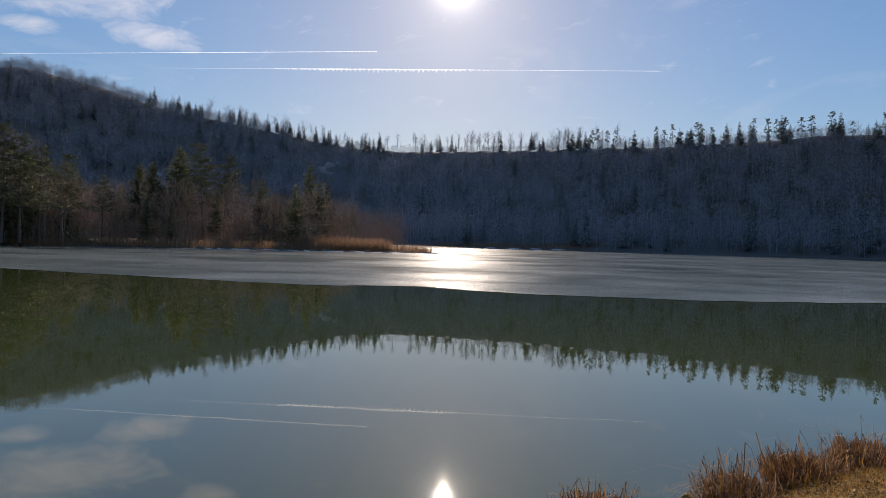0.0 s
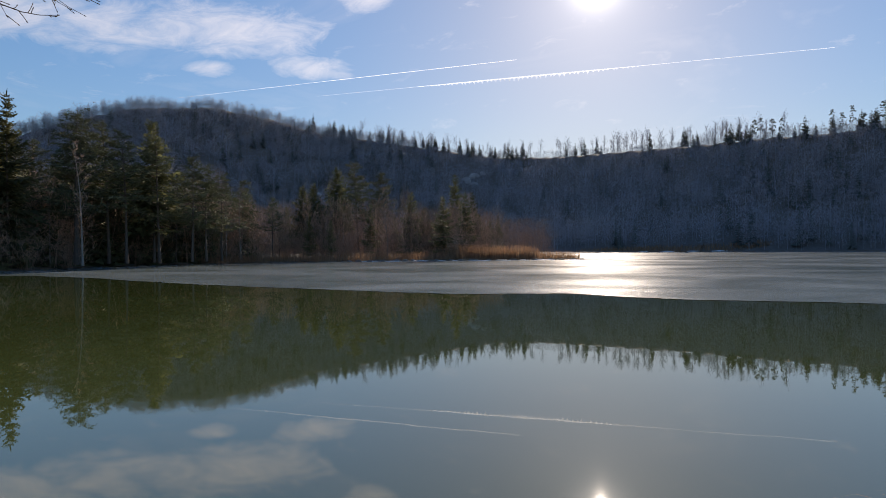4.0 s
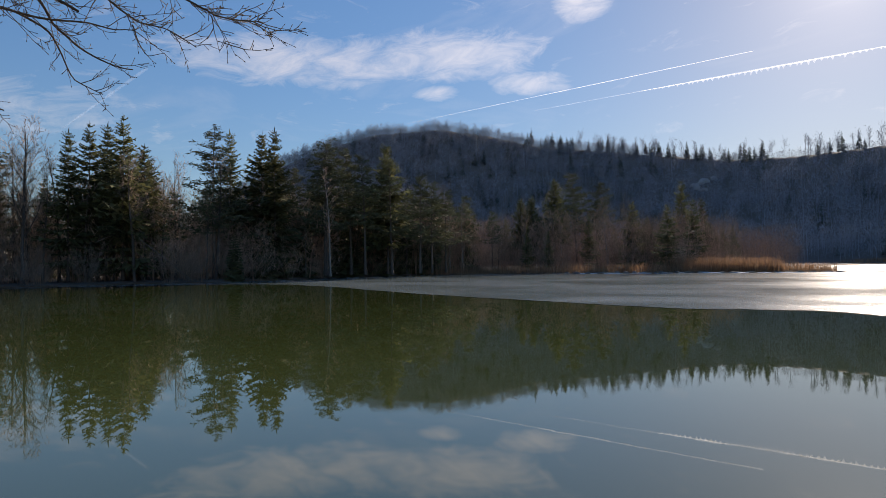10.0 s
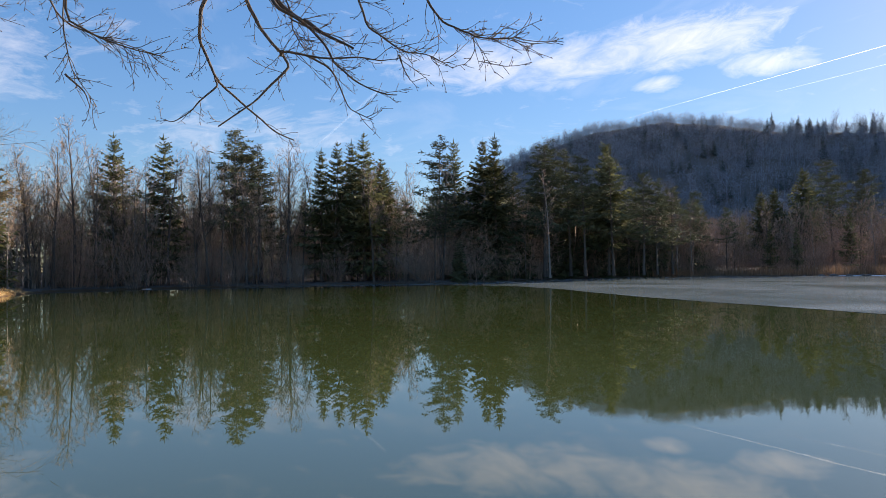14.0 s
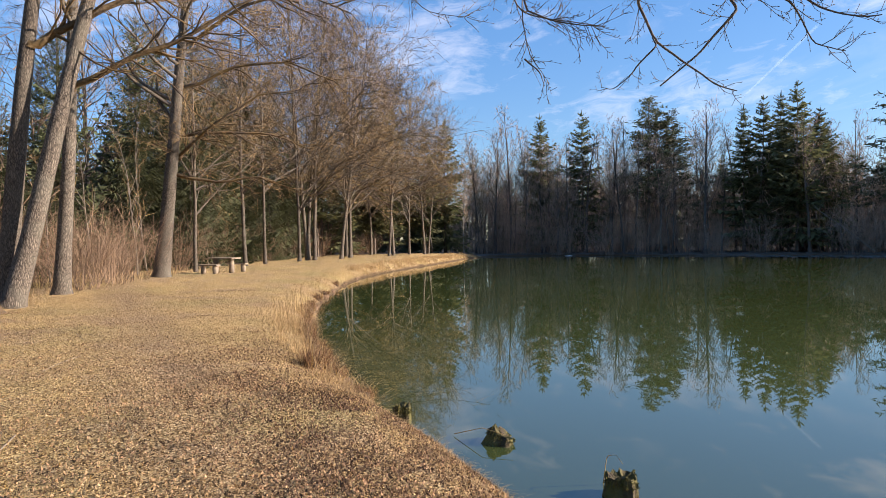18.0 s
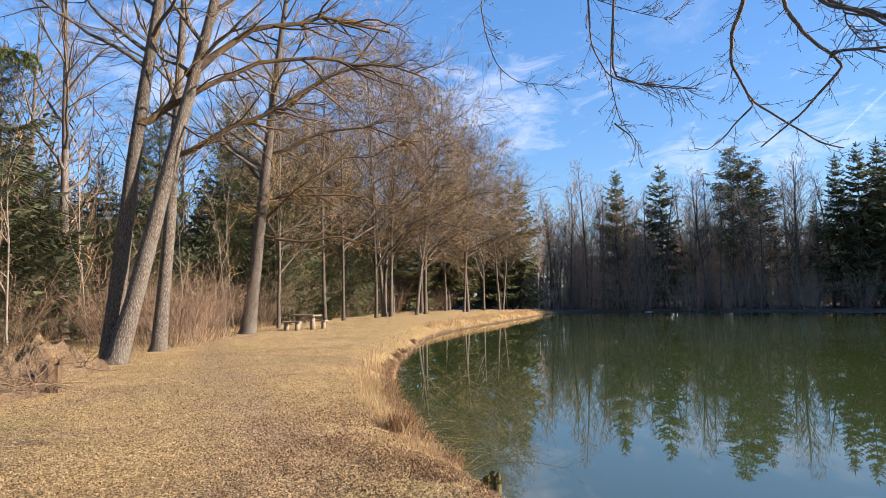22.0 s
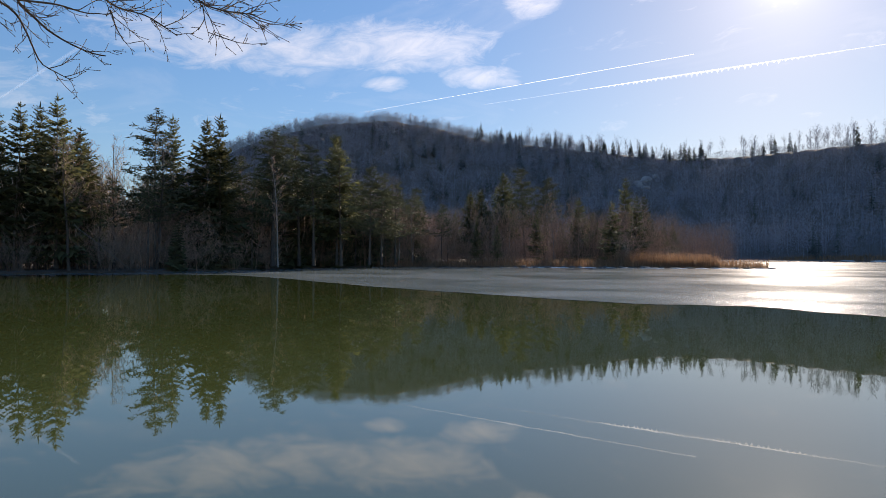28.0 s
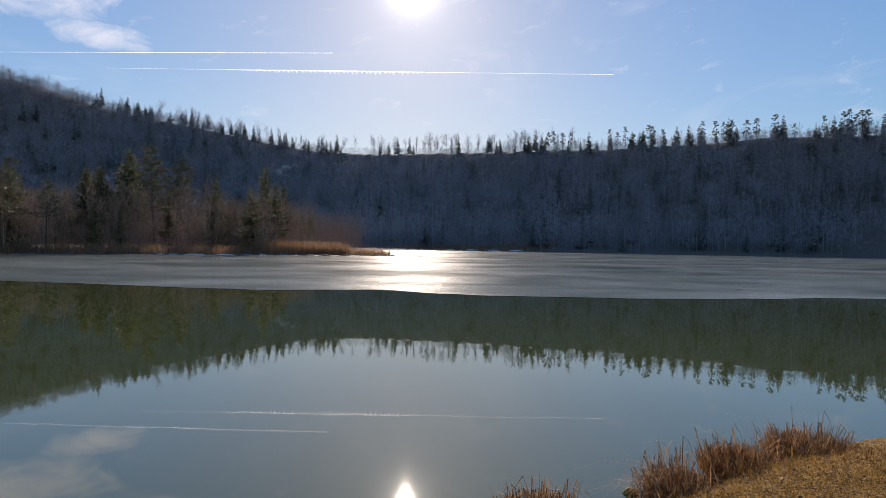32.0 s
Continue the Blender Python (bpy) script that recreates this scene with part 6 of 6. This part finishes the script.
brush_heap(-12.3, -10.9, 2.0, 1.15, 0.75, 110, 4600, 641, -0.05, "grassy mound with moss and dead stalks beside the path")
brush_heap(-9.0, -9.6, 1.9, 1.15, 0.56, 700, 4200, 642, 0.2, "heap of cut twigs and dead leaves beside the path")
water_stump(-11.4, -9.7, 0.19, 0.5, 643, label="rotten broken tree stump beside the brush heap", ground=0.62, group="", tufts=90, wood=ROTTEN)
water_stump(-10.2, -8.6, 0.13, 0.18, 644, label="low dark rotten stub in the grass", ground=0.62, group="", tufts=90, wood=ROTTEN)


# ---------------------------------------------------------------- reeds, ice edge, hillside details
def reed_bed(rng, n):
    t = rng.uniform(0, 1, n)
    line = np.array([(-62, 86), (-46, 97), (-30, 100.5), (-13, 106.5), (-2, 107.2)])
    cum = np.concatenate([[0], np.cumsum(np.linalg.norm(np.diff(line, axis=0), axis=1))])
    x, y = np.interp(t * cum[-1], cum, line[:, 0]), np.interp(t * cum[-1], cum, line[:, 1])
    y = y + rng.uniform(0.2, 9, n) ** 0.8
    return x, y, ground_z(x, y)


stuff("reed_bed", blades(9500, reed_bed, 0.4, 1.7, 0.045, 0.4, 651), REED, "red-brown reed bed along the ice", "reeds")
stuff("reed_bed", blades(3600, around(-18, 108.5, 9, 3.0, 0.1), 1.0, 2.9, 0.045, 0.4, 652), REED, "taller red-brown reeds at the end of the point", "reeds")
stuff("far_reeds", blades(2500, around(30, 243, 34, 6, 0.2), 0.8, 1.8, 0.12, 0.3, 653), REED, "thin brown reeds on the far shore", "reeds")
rng = np.random.default_rng(660)
for i in range(26):
    s = i / 25
    x, y = -40 + 38 * s + rng.uniform(-0.6, 0.6), 99.0 + 8.4 * s - 1.2 + rng.uniform(-0.5, 0.5)
    lump("clod", x, y, 0.05, (rng.uniform(0.25, 0.7), rng.uniform(0.15, 0.4), rng.uniform(0.12, 0.3)), i + 10, STONE, "dark frozen clod at the edge of the reeds", "clod", "clods along the reeds")
for i in range(12):
    s = i / 11
    lump("snow_patch", -36 + 40 * s + rng.uniform(-1, 1), 99.5 + 7.5 * s - 0.6, 0.02, (rng.uniform(0.8, 2.2), 0.4, 0.07), i + 50, SNOW, "thin patch of old snow on the ice edge", "snow", "snow patches")
lump("snow_patch", -83.3, 15.6, 0.02, (0.28, 0.5, 0.06), 95, SNOW, "small patch of old snow at the water's edge", "snow", "snow patches")
for i in range(4):
    lump("snow_patch", 18 + i * 9, 236 + i * 1.2, 0.1, (2.5, 1.0, 0.25), i + 70, SNOW, "thin patch of old snow on the far shore", "snow", "snow patches")
rng = np.random.default_rng(670)
for i in range(9):
    a, r = (10.8 if i < 6 else 25.6) + rng.normal(0, 0.5), (368 if i < 6 else 330) + rng.normal(0, 6)
    x, y = -r * math.sin(math.radians(a)), r * math.cos(math.radians(a))
    lump("rock_outcrop", x, y, gz(x, y) + 0.3, (rng.uniform(1.5, 3), 1.5, rng.uniform(0.8, 2)), i + 80, CHALK, "pale bare rock outcrop high on the hillside", "rock", "rock outcrops")
g = Geo()
g.tube([(-72.8, 42.6, 5.4), (-70.9, 44.2, 3.4), (-68.6, 46.6, 0.4)], [0.03, 0.045, 0.055], 6, True)
tagged(new("fallen_log", mesh_np("fallen_log", *g.arrays(), BARK_PALE, True)), "pale dead trunk leaning at the far shore", "log")


# ---------------------------------------------------------------- vapour trails
def trail(name, a, b, width, amount, label, teeth=0.0, seed=0, n=60):
    """A streak high in the sky between two bearings and heights in degrees."""
    rng = np.random.default_rng(seed)
    ends = []
    for azd, eld in (a, b):
        d = 900 / math.tan(math.radians(eld))
        ends.append(Vector((-d * math.sin(math.radians(azd)), d * math.cos(math.radians(azd)), 900)))
    g = Geo()
    pts = [ends[0].lerp(ends[1], k / n) for k in range(n + 1)]
    rad = [width * (0.2 + 0.8 * min(1, 1.6 * k / n) * (1.0 if not teeth else 0.25 + 1.9 * math.exp(-((k / n - 0.42) / 0.16) ** 2))) for k in range(n + 1)]
    g.tube(pts, rad, 6)
    if teeth:
        count = int((ends[1] - ends[0]).length / 24)
        for k in range(count):
            s = (k + rng.uniform(0.3, 0.7)) / count
            p = ends[0].lerp(ends[1], s)
            size = teeth * max(0.0, math.sin(math.pi * min(1, max(0, (s - 0.22) / 0.5)))) * rng.uniform(0.6, 1.15)
            if size > 1.5:
                g.tri(tuple(p + Vector((-9, 0, 1))), tuple(p + Vector((9, 0, 1))), tuple(p + Vector((rng.normal(0, 2), 0, -size))))
    ob = new(name, mesh_np(name, *g.arrays(), trail_material(name, amount, 0.004), True))
    ob.visible_shadow = False
    tagged(ob, label, "vapour trail", kind="structure")


trail("vapour_trail", (37, 12.8), (6.6, 16.85), 1.4, 0.26, "thin straight white vapour trail across the sky")
trail("vapour_trail", (25, 13.7), (-19, 15.1), 3.0, 0.17, "broad ragged white vapour trail with fringed underside", 21.0, 3)
trail("vapour_trail", (66.4, 10.1), (59.4, 16.3), 7, 0.03, "faint fading vapour trail above the woods")
